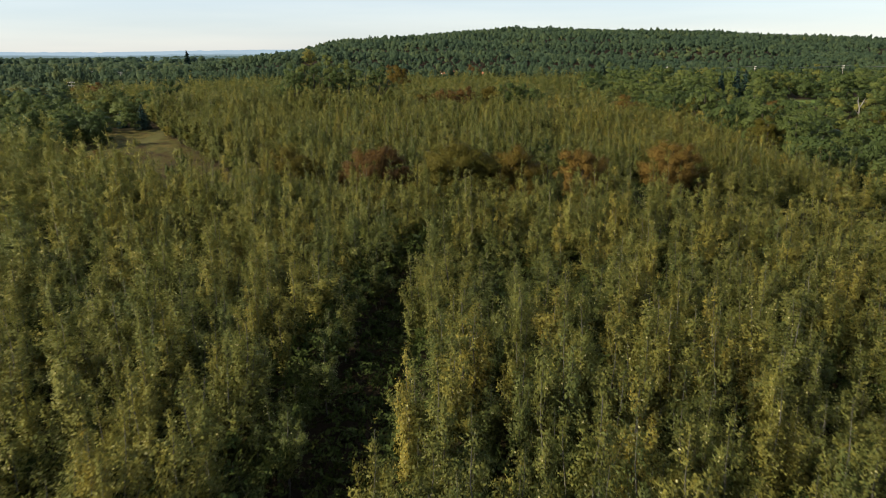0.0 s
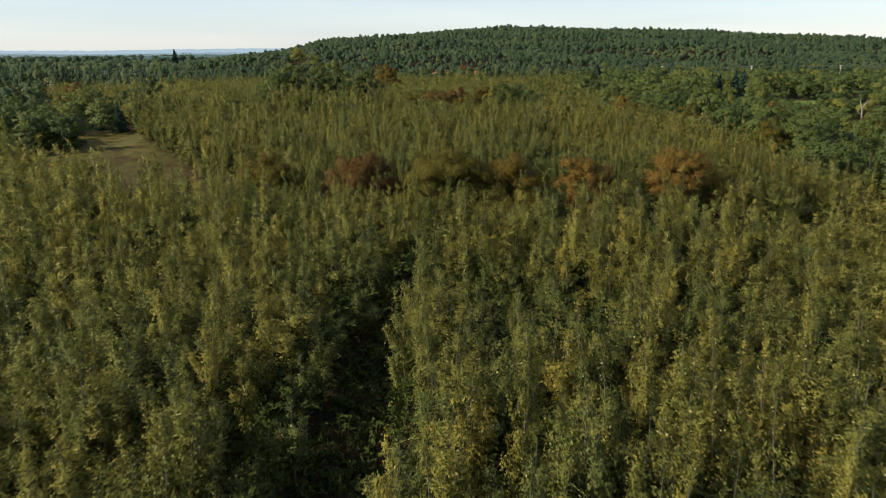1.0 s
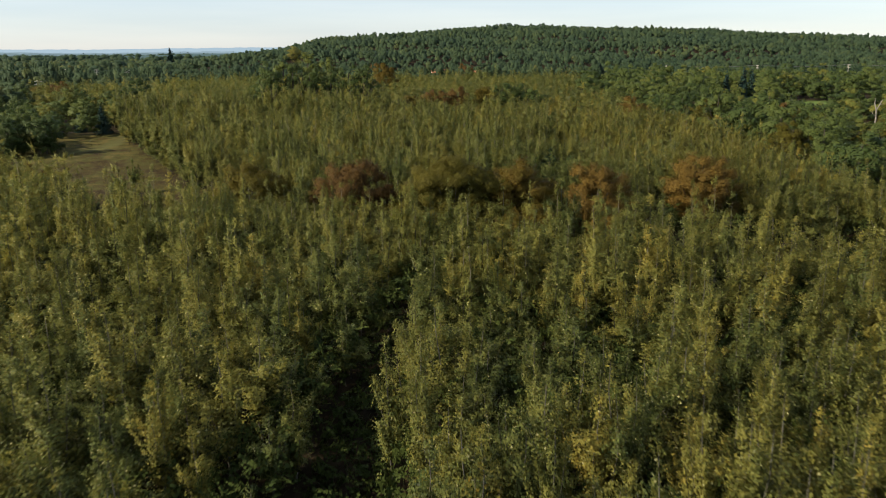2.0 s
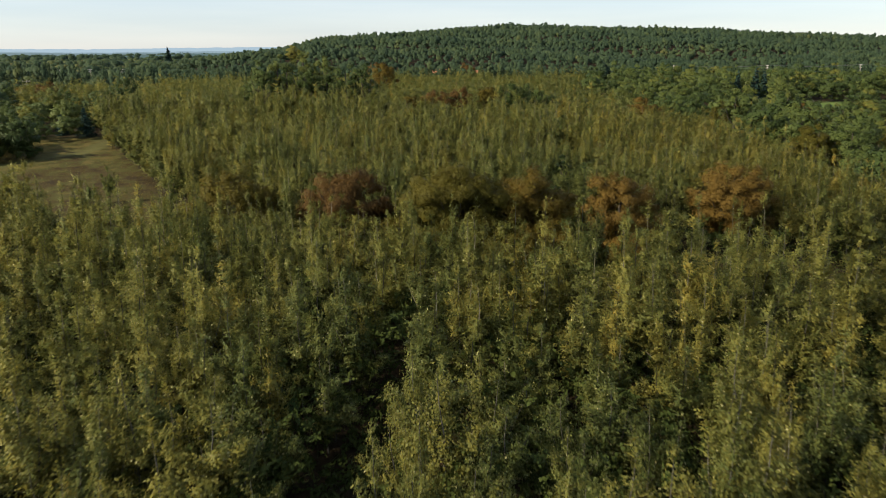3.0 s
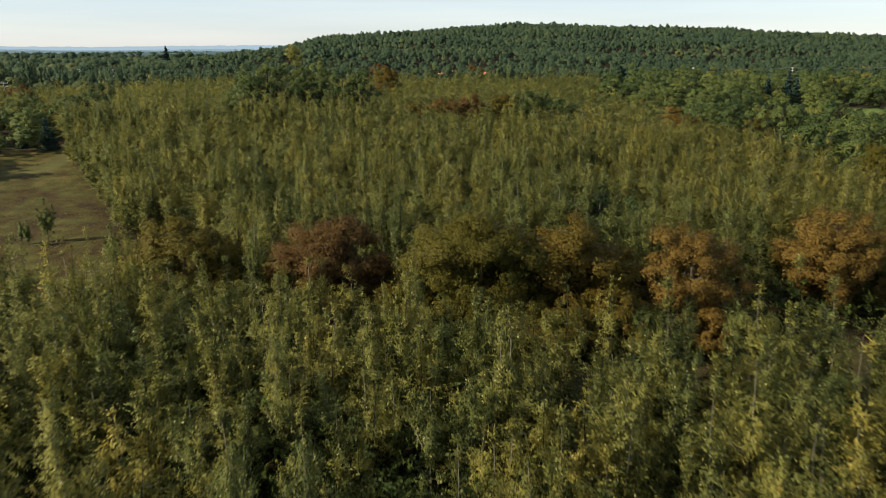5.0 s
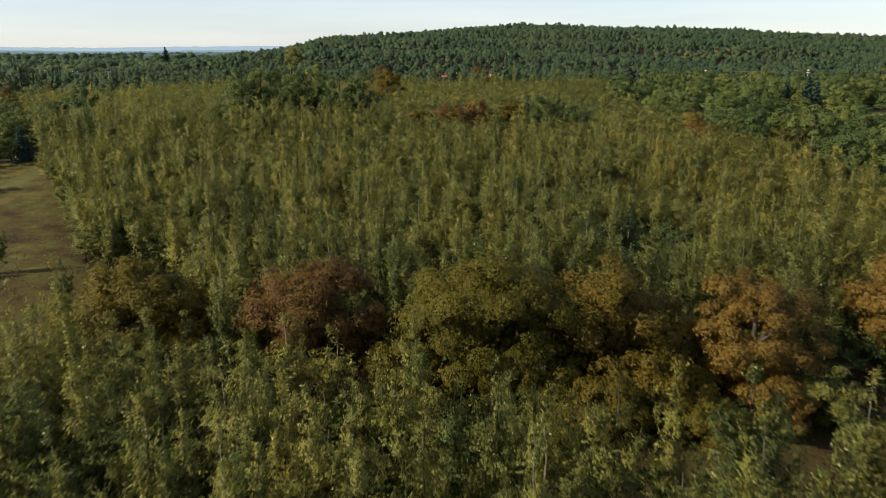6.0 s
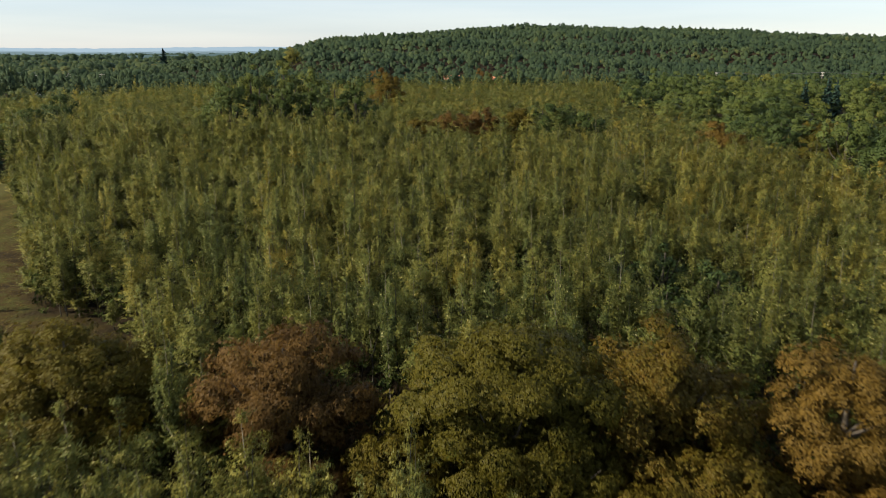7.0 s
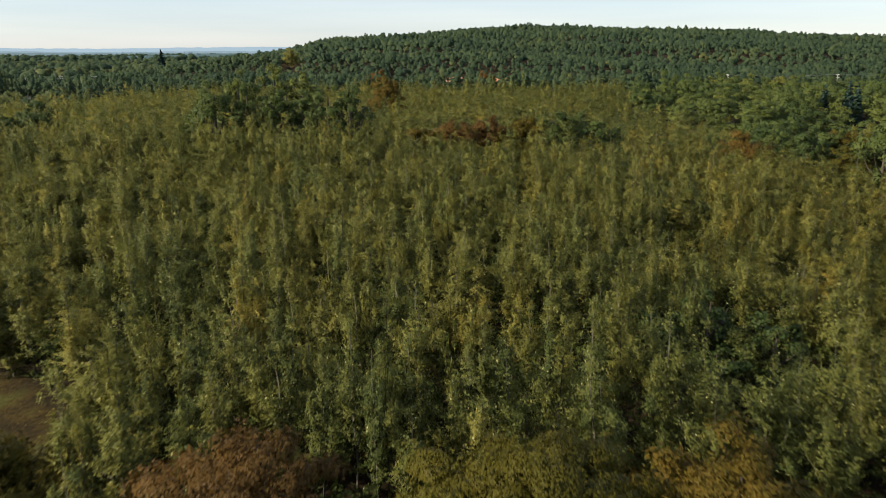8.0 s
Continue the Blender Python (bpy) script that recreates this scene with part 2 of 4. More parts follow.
def mesh_object(name, verts, faces, mats, tone=None, mat_index=None, smooth=False, parent=None, normals=None):
    """One mesh from arrays; faces is an n x 3 or n x 4 array."""
    verts, faces = np.asarray(verts, np.float32), np.asarray(faces, np.int32)
    k = faces.shape[1]
    me = bpy.data.meshes.new(name)
    me.vertices.add(len(verts))
    me.vertices.foreach_set("co", verts.ravel())
    me.loops.add(faces.size)
    me.loops.foreach_set("vertex_index", faces.ravel())
    me.polygons.add(len(faces))
    me.polygons.foreach_set("loop_start", np.arange(0, faces.size, k, dtype=np.int32))
    if mat_index is not None:
        me.polygons.foreach_set("material_index", np.asarray(mat_index, np.int32))
    me.polygons.foreach_set("use_smooth", np.full(len(faces), smooth or normals is not None))
    for m in mats:
        me.materials.append(m)
    if tone is not None:
        me.attributes.new("tone", "FLOAT", "POINT").data.foreach_set("value", np.asarray(tone, np.float32))
    me.update(calc_edges=True)
    if normals is not None:
        me.normals_split_custom_set_from_vertices(np.asarray(normals, np.float32))
    ob = new(name, me)
    ob.parent = parent
    return ob


# ---- the ground, one sheet to the horizon ----
def build_ground():
    ys = np.concatenate([np.arange(-120, 10, 10), np.arange(10, 230, 2.0), np.arange(230, 480, 6), np.arange(480, 1300, 20), np.arange(1300, 4700, 100)])
    xs = np.concatenate([np.arange(-3400, -700, 150), np.arange(-700, -150, 25), np.arange(-150, 120, 2.0), np.arange(120, 320, 6), np.arange(320, 900, 25), np.arange(900, 3501, 150)])
    gx, gy = np.meshgrid(xs, ys)
    gz = land(gx, gy)
    n = len(xs)
    i, j = np.meshgrid(np.arange(len(ys) - 1), np.arange(n - 1), indexing="ij")
    a = (i * n + j).ravel()
    faces = np.stack([a, a + 1, a + n + 1, a + n], 1)
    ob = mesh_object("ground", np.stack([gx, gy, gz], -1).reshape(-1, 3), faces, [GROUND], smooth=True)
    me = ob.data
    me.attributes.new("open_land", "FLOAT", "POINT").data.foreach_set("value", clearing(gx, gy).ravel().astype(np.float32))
    me.attributes.new("trail", "FLOAT", "POINT").data.foreach_set("value", trail(gx, gy).ravel().astype(np.float32))
    me.attributes.new("lawn", "FLOAT", "POINT").data.foreach_set("value", lawn_far(gx, gy).ravel().astype(np.float32))
    tagged(ob, "dry autumn grass and leaf litter on rolling ground", "ground", kind="structure")


build_ground()

# ---- trees ----
rng = np.random.default_rng(11)


def unit(v):
    return v / np.maximum(np.linalg.norm(v, axis=-1, keepdims=True), 1e-9)


def leaf_tris(p, out, size, lift=0.5, stretch=1.0, rise_up=0.0, stray=0.5, wide=0.5):
    """A small triangle for each leaf or spray at p, facing outward and up, more or less; rise_up turns the tips upward."""
    n = len(p)
    nor = unit(out * 0.7 + np.array([0, 0, lift]) + rng.normal(0, stray, (n, 3)))
    up = np.array([0, 0, 1.0]) * rise_up + rng.normal(0, 1 - rise_up * 0.6, (n, 3))
    v = unit(up - nor * (up * nor).sum(1, keepdims=True))
    u = np.cross(v, nor)
    s = np.asarray(size).reshape(-1, 1) * np.ones((n, 1))
    tri = np.stack([p - wide * s * u - 0.4 * s * v, p + wide * s * u - 0.4 * s * v, p + 0.8 * stretch * s * v], 1)
    return tri.reshape(-1, 3)


def tube(pts, radii, sides=5):
    """Quads of a tapered tube along a line of points."""
    pts = np.asarray(pts, float)
    verts, faces = [], []
    for i, p in enumerate(pts):
        d = pts[min(i + 1, len(pts) - 1)] - pts[max(i - 1, 0)]
        d = d / np.linalg.norm(d)
        a = np.cross(d, (0.31, 0.95, 0.1))
        a = a / np.linalg.norm(a)
        b = np.cross(d, a)
        for k in range(sides):
            w = 2 * math.pi * k / sides
            verts.append(p + radii[i] * (math.cos(w) * a + math.sin(w) * b))
    for i in range(len(pts) - 1):
        for k in range(sides):
            q, r = i * sides + k, i * sides + (k + 1) % sides
            faces += [(q, r, r + sides), (q, r + sides, q + sides)]
    return np.array(verts), np.array(faces)


def join_tubes(tubes):
    verts, faces, at = [], [], 0
    for v, f in tubes:
        verts.append(v)
        faces.append(f + at)
        at += len(v)
    return np.concatenate(verts), np.concatenate(faces)


def aspen_shape(leaves, leaf, slim=1.0, limbs=4, sides=5, leaders=3, core=70):
    """A young aspen, 9 m tall: straight thin stems, steep branches, a narrow feathery crown with pointed tops."""
    h = 9.0
    lean = rng.normal(0, 0.02, 2)
    zs = np.linspace(0, h * 0.96, 6)
    stem = np.stack([lean[0] * zs + 0.05 * np.sin(zs), lean[1] * zs + 0.05 * np.cos(zs * 1.3), zs], 1)
    tubes = [tube(stem, np.interp(zs, (0, h), (0.055, 0.007)), sides)]
    # leaders: steep side stems that end in points of their own
    foot, peak, girth = [np.array([0, 0, 0.15 * h])], [np.array([lean[0] * h, lean[1] * h, h])], [1.0]
    for k in range(leaders):
        w = rng.random() * 2 * math.pi
        zf = h * rng.uniform(0.14, 0.5)
        far = slim * math.sqrt(rng.uniform(0.1, 1.0))
        zt = h * (0.98 - 0.42 * far / slim * rng.uniform(0.5, 1.25))
        foot.append(np.array([lean[0] * zf, lean[1] * zf, zf]))
        peak.append(np.array([math.cos(w) * far + lean[0] * zt, math.sin(w) * far + lean[1] * zt, zt]))
        girth.append(rng.uniform(0.45, 0.75))
        if k < limbs:
            tubes.append(tube([foot[-1], foot[-1] * 0.5 + peak[-1] * 0.5 + (0, 0, -0.15), peak[-1]], (0.035, 0.022, 0.006), 3))
    foot, peak, girth = np.array(foot), np.array(peak), np.array(girth)
    # branchlets along each leader
    nb = max(18, leaves // 12)
    which = rng.choice(leaders + 1, nb, p=girth / girth.sum())
    f = rng.random(nb) ** 0.75
    base = foot[which] + (peak - foot)[which] * f[:, None]
    reach = slim * girth[which] * np.interp(f, (0, 0.25, 0.5, 0.8, 1.0), (0.62, 0.66, 0.5, 0.27, 0.05)) * rng.uniform(0.35, 1.2, nb)
    az = rng.random(nb) * 2 * math.pi
    rise = reach * rng.uniform(0.8, 2.0, nb) + rng.uniform(0.1, 0.35, nb)
    tip = base + np.stack([np.cos(az) * reach, np.sin(az) * reach, rise], 1)
    b = rng.integers(0, nb, leaves)
    g = rng.random(leaves) ** 0.7
    p = base[b] * (1 - g[:, None]) + tip[b] * g[:, None] + rng.normal(0, 0.075, (leaves, 3))
    low = np.interp(p[:, 2] / h, (0.3, 0.6, 0.9), (1.6, 1.0, 0.72))
    out = unit(p * (1, 1, 0) + 1e-3)
    size = leaf * low * rng.uniform(0.55, 1.35, leaves)
    tri = leaf_tris(p, out, size, 0.45, rng.uniform(1.4, 3.4, (leaves, 1)), rise_up=0.78, wide=0.33)
    # the thick of the crown: larger sprays close to the stems
    m = int(core)
    if m:
        k = rng.choice(leaders + 1, m, p=girth / girth.sum())
        g = rng.uniform(0.02, 0.7, m)
        c = foot[k] + (peak - foot)[k] * g[:, None]
        wide = slim * girth[k] * np.interp(g, (0, 0.3, 0.8), (0.8, 0.75, 0.25))
        w = rng.random(m) * 6.283
        q = np.stack([np.cos(w), np.sin(w), 0 * w], 1)
        c = c + q * (wide * np.sqrt(rng.random(m)))[:, None]
        tri = np.concatenate([tri, leaf_tris(c, q, rng.uniform(1.2, 1.7, m) * leaf, 0.5, 1.3, 0.4)])
    # the whole crown rounds off each stem's leaves, so that a tree has a lit and a shaded side
    centre = tri.reshape(-1, 3, 3).mean(1)
    nearest = np.argmin([np.linalg.norm((centre - (foot[k] + (peak - foot)[k] * np.clip((centre[:, 2:] - foot[k][2]) / (peak[k] - foot[k])[2], 0, 1))) * (1, 1, 0), axis=1) for k in range(leaders + 1)], axis=0)
    along = np.clip((centre[:, 2] - foot[nearest][:, 2]) / (peak - foot)[nearest][:, 2], 0, 1)[:, None]
    own = unit((centre - foot[nearest] - (peak - foot)[nearest] * along) * (1, 1, 0) + 1e-4)
    whole = unit(centre * (1, 1, 0) + 1e-4)
    up = np.interp(centre[:, 2] / h, (0.2, 1.0), (0.35, 0.75))[:, None] * np.array([0, 0, 1.0])
    return tri, join_tubes(tubes), np.repeat(unit(own * 0.42 + whole * 0.42 + up), 3, axis=0)


def ico():
    bm = bmesh.new()
    bmesh.ops.create_icosphere(bm, subdivisions=1, radius=1.0)
    tri = np.array([[v.co[:] for v in f.verts] for f in bm.faces])
    bm.free()
    return tri


ICO = ico()


def clump(c, rad):
    """The thick of one lobe: a lumpy closed mass of leaves, open below."""
    t = ICO
    turn = np.array(Euler(rng.random(3) * 6.283).to_matrix())
    t = t @ turn.T
    t = t[t.mean(1)[:, 2] > -0.55]
    ph = rng.random(3) * 6.283
    bulge = 1 + 0.13 * np.sin(t[..., 0] * 4.1 + ph[0]) * np.sin(t[..., 1] * 3.7 + ph[1]) + 0.12 * np.sin(t[..., 2] * 5.3 + t[..., 0] * 3.1 + ph[2])
    return (c + t * bulge[..., None] * rad * (1, 1, 0.8)).reshape(-1, 3), t.reshape(-1, 3)


def crown_lobes(n_lobes, per, leaf, rx, rz, fat=(0.12, 0.25), up=0.3, core=0.74, soft=0.8):
    """Leaves round many overlapping lobes that fill a dome: half-width rx, height rz, base at 0."""
    tris, nors = [], []
    mid = np.array([0, 0, rz * 0.4])
    for _ in range(n_lobes):
        d = unit(rng.normal(0, 1, 3) + (0, 0, 0.15))
        r = rng.uniform(0.3, 0.94)
        c = np.array([d[0] * rx * r, d[1] * rx * r, rz * (0.43 + 0.46 * d[2] * r)])
        c[:2] *= np.interp(c[2] / rz, (0, 0.25, 0.6, 1), (1.0, 1.05, 1.0, 0.72))
        rad = rng.uniform(*fat) * min(rx, rz)
        q = unit(rng.normal(0, 1, (per, 3)) + (0, 0, 0.35) + 0.5 * d)
        p = c + q * rad * rng.uniform(0.7, 1.2, (per, 1)) * (1, 1, 0.8)
        tris.append(leaf_tris(p, q, leaf * rng.uniform(0.6, 1.3, per), 0.2, 0.85, 0.0, 0.35))
        nors.append(np.repeat(unit(q * 0.7 + soft * unit(p - mid) + (0, 0, up) + rng.normal(0, 0.15, p.shape)), 3, axis=0))
        body, out = clump(c, rad * core)
        tris.append(body)
        nors.append(unit(out * 0.7 + soft * unit(body - mid) + (0, 0, up)))
    tri, nor = np.concatenate(tris), np.concatenate(nors)
    tri[:, 2] = np.maximum(tri[:, 2], 0.02 * rz)
    return tri, nor


def broad_shape(h, rx, n_lobes, per, leaf, clear=0.12, limbs=6, core=0.74):
    """A broadleaf tree: short trunk, forking limbs, lobed crown."""
    tri, round_ = crown_lobes(n_lobes, per, leaf, rx, h * (1 - clear), (0.12, 0.25), 0.3, core)
    tri[:, 2] += h * clear
    r0 = 0.022 * h
    tubes = [tube([(0, 0, -0.2), (0.05, 0, h * 0.2), (0.0, 0.1, h * 0.45), (0.1, 0.0, h * 0.75)], (r0 * 1.3, r0, r0 * 0.7, r0 * 0.25), 7)]
    for k in range(limbs):
        a = 2 * math.pi * (k + rng.random() * 0.6) / limbs
        z = h * rng.uniform(0.16, 0.4)
        q = np.array([math.cos(a), math.sin(a), 0])
        tubes.append(tube([(0, 0, z), q * rx * 0.4 + (0, 0, z + h * 0.14), q * rx * 0.58 + (0, 0, z + h * 0.28)], (r0 * 0.5, r0 * 0.33, r0 * 0.1), 5))
    return tri, join_tubes(tubes), round_


def spruce_shape(h, rx, leaves, leaf):
    z = h * (1 - np.sqrt(rng.random(leaves)) * 0.95)
    tier = np.round(z / (h * 0.07)) * h * 0.07
    z = z * 0.4 + tier * 0.6
    r = rx * (1 - z / h) * np.sqrt(rng.random(leaves)) * 1.05
    a = rng.integers(0, 14, leaves) * 0.449 + tier * 2.3 + rng.normal(0, 0.1, leaves)
    p = np.stack([np.cos(a) * r, np.sin(a) * r, z - 0.22 * r], 1)
    tri = leaf_tris(p, unit(p * (1, 1, 0) + 1e-3), leaf * rng.uniform(0.7, 1.3, leaves), 0.8, 1.4)
    tubes = [tube([(0, 0, -0.1), (0, 0, h * 0.5), (0, 0, h * 0.98)], (0.03 * h, 0.018 * h, 0.004 * h), 6)]
    return tri, join_tubes(tubes)


def tri_faces(n_verts):
    return np.arange(n_verts, dtype=np.int32).reshape(-1, 3)


def tree_thing(name, shape, leaf_mat, bark, tone, label, category="tree", group="", trunk_label=""):
    tri, (bv, bf), *round_ = shape
    ob = new(name)
    mesh_object("trunk", bv, bf, [bark], smooth=True, parent=ob)
    mesh_object("crown", tri, tri_faces(len(tri)), [leaf_mat], tone=np.full(len(tri), tone), parent=ob, normals=round_[0] if round_ else None)
    return tagged(ob, label, category, group)


def put(ob, x, y, turn=0.0, scale=1.0, sink=0.1):
    ob.matrix_basis = Matrix.LocRotScale((x, y, float(land(x, y)) - sink), Euler((0, 0, turn)), (scale, scale, scale))
    return ob


def stand(name, shapes, spots, mats, label, category, kind="stuff"):
    """Many trees joined into one mesh. spots: x, y, turn, width scale, height scale, tone, shape."""
    V, F, M, T, N, at = [], [], [], [], [], 0
    spots = np.asarray(spots)
    for k, (tri, bark, *round_) in enumerate(shapes):
        mine = spots[spots[:, 6].astype(int) % len(shapes) == k]
        if not len(mine):
            continue
        body = tri if bark is None else np.concatenate([tri, bark[0]])
        c, s = np.cos(mine[:, 2])[:, None], np.sin(mine[:, 2])[:, None]
        w, hgt = mine[:, 3][:, None], mine[:, 4][:, None]
        x = (body[None, :, 0] * c - body[None, :, 1] * s) * w + mine[:, 0][:, None]
        y = (body[None, :, 0] * s + body[None, :, 1] * c) * w + mine[:, 1][:, None]
        z = body[None, :, 2] * hgt + land(mine[:, 0], mine[:, 1])[:, None] - 0.1
        V.append(np.stack([x, y, z], -1).reshape(-1, 3))
        f = tri_faces(len(tri))
        mi = np.zeros(len(f), np.int32)
        if bark is not None:
            f = np.concatenate([f, bark[1] + len(tri)])
            mi = np.concatenate([mi, np.ones(len(bark[1]), np.int32)])
        F.append((f[None] + (np.arange(len(mine)) * len(body))[:, None, None] + at).reshape(-1, 3))
        M.append(np.tile(mi, len(mine)))
        T.append(np.repeat(mine[:, 5], len(body)))
        if round_:
            r = round_[0]
            if bark is not None:
                r = np.concatenate([r, unit(bark[0] * (1, 1, 0) + 1e-4)])
            r = r[None]
            N.append(np.stack([r[..., 0] * c - r[..., 1] * s, r[..., 0] * s + r[..., 1] * c, r[..., 2] + 0 * c], -1).reshape(-1, 3))
        at += len(mine) * len(body)
    ob = mesh_object(name, np.concatenate(V), np.concatenate(F), mats, tone=np.concatenate(T), mat_index=np.concatenate(M), normals=np.concatenate(N) if N else None)
    return tagged(ob, label, category, kind=kind)


def scatter(x0, x1, y0, y1, cell, jitter=0.42):
    gx, gy = np.meshgrid(np.arange(x0, x1, cell), np.arange(y0, y1, cell))
    gx = gx + (np.round(gy / cell) % 2) * cell / 2
    return (gx + rng.uniform(-jitter, jitter, gx.shape) * cell).ravel(), (gy + rng.uniform(-jitter, jitter, gy.shape) * cell).ravel()


def in_view(x, y, margin=9.0, slope=0.62):
    return np.abs(x) < slope * y + margin


# spots taken by the single trees of the hedge row and the clump: x, y, radius
TAKEN = [(-21.5, 107, 4.6), (-9, 110, 5.0), (1.5, 108.5, 5.6), (10.5, 107.5, 5.0), (19, 103.8, 3.8), (33, 110, 4.2), (25, 106, 2.5), 
         (-39, 211, 4.4), (-32, 211, 4.4), (-25, 211, 4.4), (-19, 210, 4.2), (18, 214, 4.5), (24, 213, 5), (1, 213, 4), (7, 214, 4), (13, 213, 4), (-5, 214, 3.5), (-33, 226, 5), (-39, 224, 4), (-27, 224, 4), (-16, 280, 5), (13.5, 129.5, 2.2), (17.5, 131, 2.4), (21, 128.5, 2.0), (16.5, 127, 1.6), (16, 123.0, 3.4), (20, 123.6, 3.0), (12.4, 125.4, 2.4), (23, 126, 2)]


def free(x, y):
    ok = np.ones(len(x), bool)
    for a, b, r in TAKEN:
        ok &= (x - a) ** 2 + (y - b) ** 2 > r * r
    return ok


def aspen_spots(x, y):
    n = len(x)
    patch = swell(x * 1.4 + 40, y * 1.4)
    hgt = (0.92 + 0.10 * patch) * rng.uniform(0.68, 1.16, n)
    tone = np.clip(0.44 + 0.16 * swell(x * 2.3 - 11, y * 2.1 + 5) + rng.normal(0, 0.18, n), 0.02, 1.0)
    return np.stack([x, y, rng.random(n) * 6.283, rng.uniform(0.95, 1.6, n), hgt, tone, rng.integers(0, 1000, n)], 1)


FINE = [aspen_shape(2100, 0.16, rng.uniform(1.0, 1.5), 3, 5, 7, 130) for _ in range(10)]
COARSE = [aspen_shape(860, 0.22, rng.uniform(1.0, 1.5), 1, 3, 7, 70) for _ in range(14)]
ROUGH = [aspen_shape(330, 0.36, 1.3, 0, 3, 6, 40) for _ in range(10)]
BUSHY = []
for _ in range(10):
    tri, _, round_ = aspen_shape(110, 0.52, 1.4, 0, 3, 4, 12)
    BUSHY.append((tri, None, round_))

# the near stand
x, y = scatter(-90, 85, 15, 119, 2.28)
ok = in_view(x, y) & ~rut(x, y) & free(x, y) & (y < near_limit(x)) & (rng.random(len(x)) < 0.93 - 0.12 * swell(x * 3, y * 3))
near = aspen_spots(x[ok], y[ok])
near[:, 4] *= 1 + 0.1 * step(-36, -44, near[:, 0]) * step(90, 100, near[:, 1])
near[:, 4] *= 1 + 0.2 * step(-14, -24, near[:, 0]) * step(72, 86, near[:, 1])
near[:, 4] *= 1 + 0.08 * step(-8, -2, near[:, 0]) * step(30, 22, near[:, 0]) * step(72, 84, near[:, 1])
near[:, 5] = np.clip(near[:, 5] - 0.04 * step(-14, -30, near[:, 0]) - 0.05 * step(-2, 4, near[:, 0]) * step(18, 10, near[:, 0]) + 0.09 * step(16, 34, near[:, 0]), 0.02, 1)
# a gap in the canopy: lower trees, its dark painted as halved tone
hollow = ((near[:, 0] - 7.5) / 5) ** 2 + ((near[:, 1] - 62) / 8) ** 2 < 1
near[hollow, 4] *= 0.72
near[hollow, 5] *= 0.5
# lane-side trees: lower, with shade painted as a much darker tone
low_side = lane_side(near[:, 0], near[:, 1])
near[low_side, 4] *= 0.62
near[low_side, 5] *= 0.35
# saplings thicken the back of the stand
x, y = scatter(-62, 14, 76, 112, 1.9)
ok = (y < near_limit(x)) & (y > near_limit(x) - 15) & free(x, y) & in_view(x, y) & ~rut(x, y) & (rng.random(len(x)) < 0.8)
saplings = aspen_spots(x[ok], y[ok])
saplings[:, 4] *= rng.uniform(0.45, 0.82, len(saplings))
saplings[:, 5] = np.clip(saplings[:, 5] + 0.05, 0, 1)
near = np.concatenate([near, saplings])
single = (near[:, 1] > 22) & (near[:, 1] < 62) & (near[:, 0] > -19) & (near[:, 0] < 23)
protos = {}
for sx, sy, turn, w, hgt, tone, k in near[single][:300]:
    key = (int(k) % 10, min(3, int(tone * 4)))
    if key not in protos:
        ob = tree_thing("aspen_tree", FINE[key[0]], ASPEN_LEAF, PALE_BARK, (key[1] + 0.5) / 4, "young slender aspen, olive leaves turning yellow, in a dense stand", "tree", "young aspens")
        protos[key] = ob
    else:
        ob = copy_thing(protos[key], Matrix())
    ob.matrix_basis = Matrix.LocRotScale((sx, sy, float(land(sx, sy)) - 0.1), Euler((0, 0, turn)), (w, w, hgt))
rest = np.concatenate([near[~single], near[single][300:]])
wide_off, sides = np.abs(rest[:, 0]) > 34, np.abs(rest[:, 0]) > 44
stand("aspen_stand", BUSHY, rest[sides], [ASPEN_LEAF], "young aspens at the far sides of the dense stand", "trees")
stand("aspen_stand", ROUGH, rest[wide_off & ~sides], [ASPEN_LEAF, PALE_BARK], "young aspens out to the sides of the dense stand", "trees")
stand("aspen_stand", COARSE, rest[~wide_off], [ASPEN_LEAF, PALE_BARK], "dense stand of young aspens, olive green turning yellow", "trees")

# the stand beyond the hedge row
x, y = scatter(-80, 90, 104, 207, 2.4)
edge_in = (x > left_edge(y) + 1.6 * swell(x * 4, y * 5) + rng.uniform(-1.5, 1.0, len(x))) & (x < right_edge(y) + rng.uniform(-3, 3, len(x))) & (y > np.where((x > 36) | ((x > -18.5) & (x < -13)), 102.5, np.where((x > 23.5) & (x < 28.5), 106, 111.5)) + rng.uniform(-0.8, 0.8, len(x)))
ok = edge_in & in_view(x, y) & free(x, y) & (clearing(x, y) < 0.3) & (rng.random(len(x)) < 0.94 - 0.1 * swell(x * 3, y * 3))
mid = aspen_spots(x[ok], y[ok])
mid[:, 4] *= 1.04 + step(180, 198, mid[:, 1]) * (0.12 - 0.34 * step(-14, -4, mid[:, 0]))
mid[:, 5] = np.clip(mid[:, 5] - 0.11, 0.02, 1)
# shade before the alder thicket, painted as a lower leaf tone
shade_toned = ((mid[:, 0] - 17) / 10) ** 2 + ((mid[:, 1] - 121) / 11) ** 2 < 1
mid[shade_toned, 5] *= 0.6
mid[:, 5] = np.clip(mid[:, 5] + 0.08 * step(-12, -20, mid[:, 0]) * step(135, 122, mid[:, 1]), 0.02, 1)
# tone raised eastward: the lit look of that side put into the leaves
mid[:, 5] = np.clip(mid[:, 5] + 0.17 * step(14, 36, mid[:, 0]) + 0.05 * step(118, 130, mid[:, 1]), 0.02, 1)
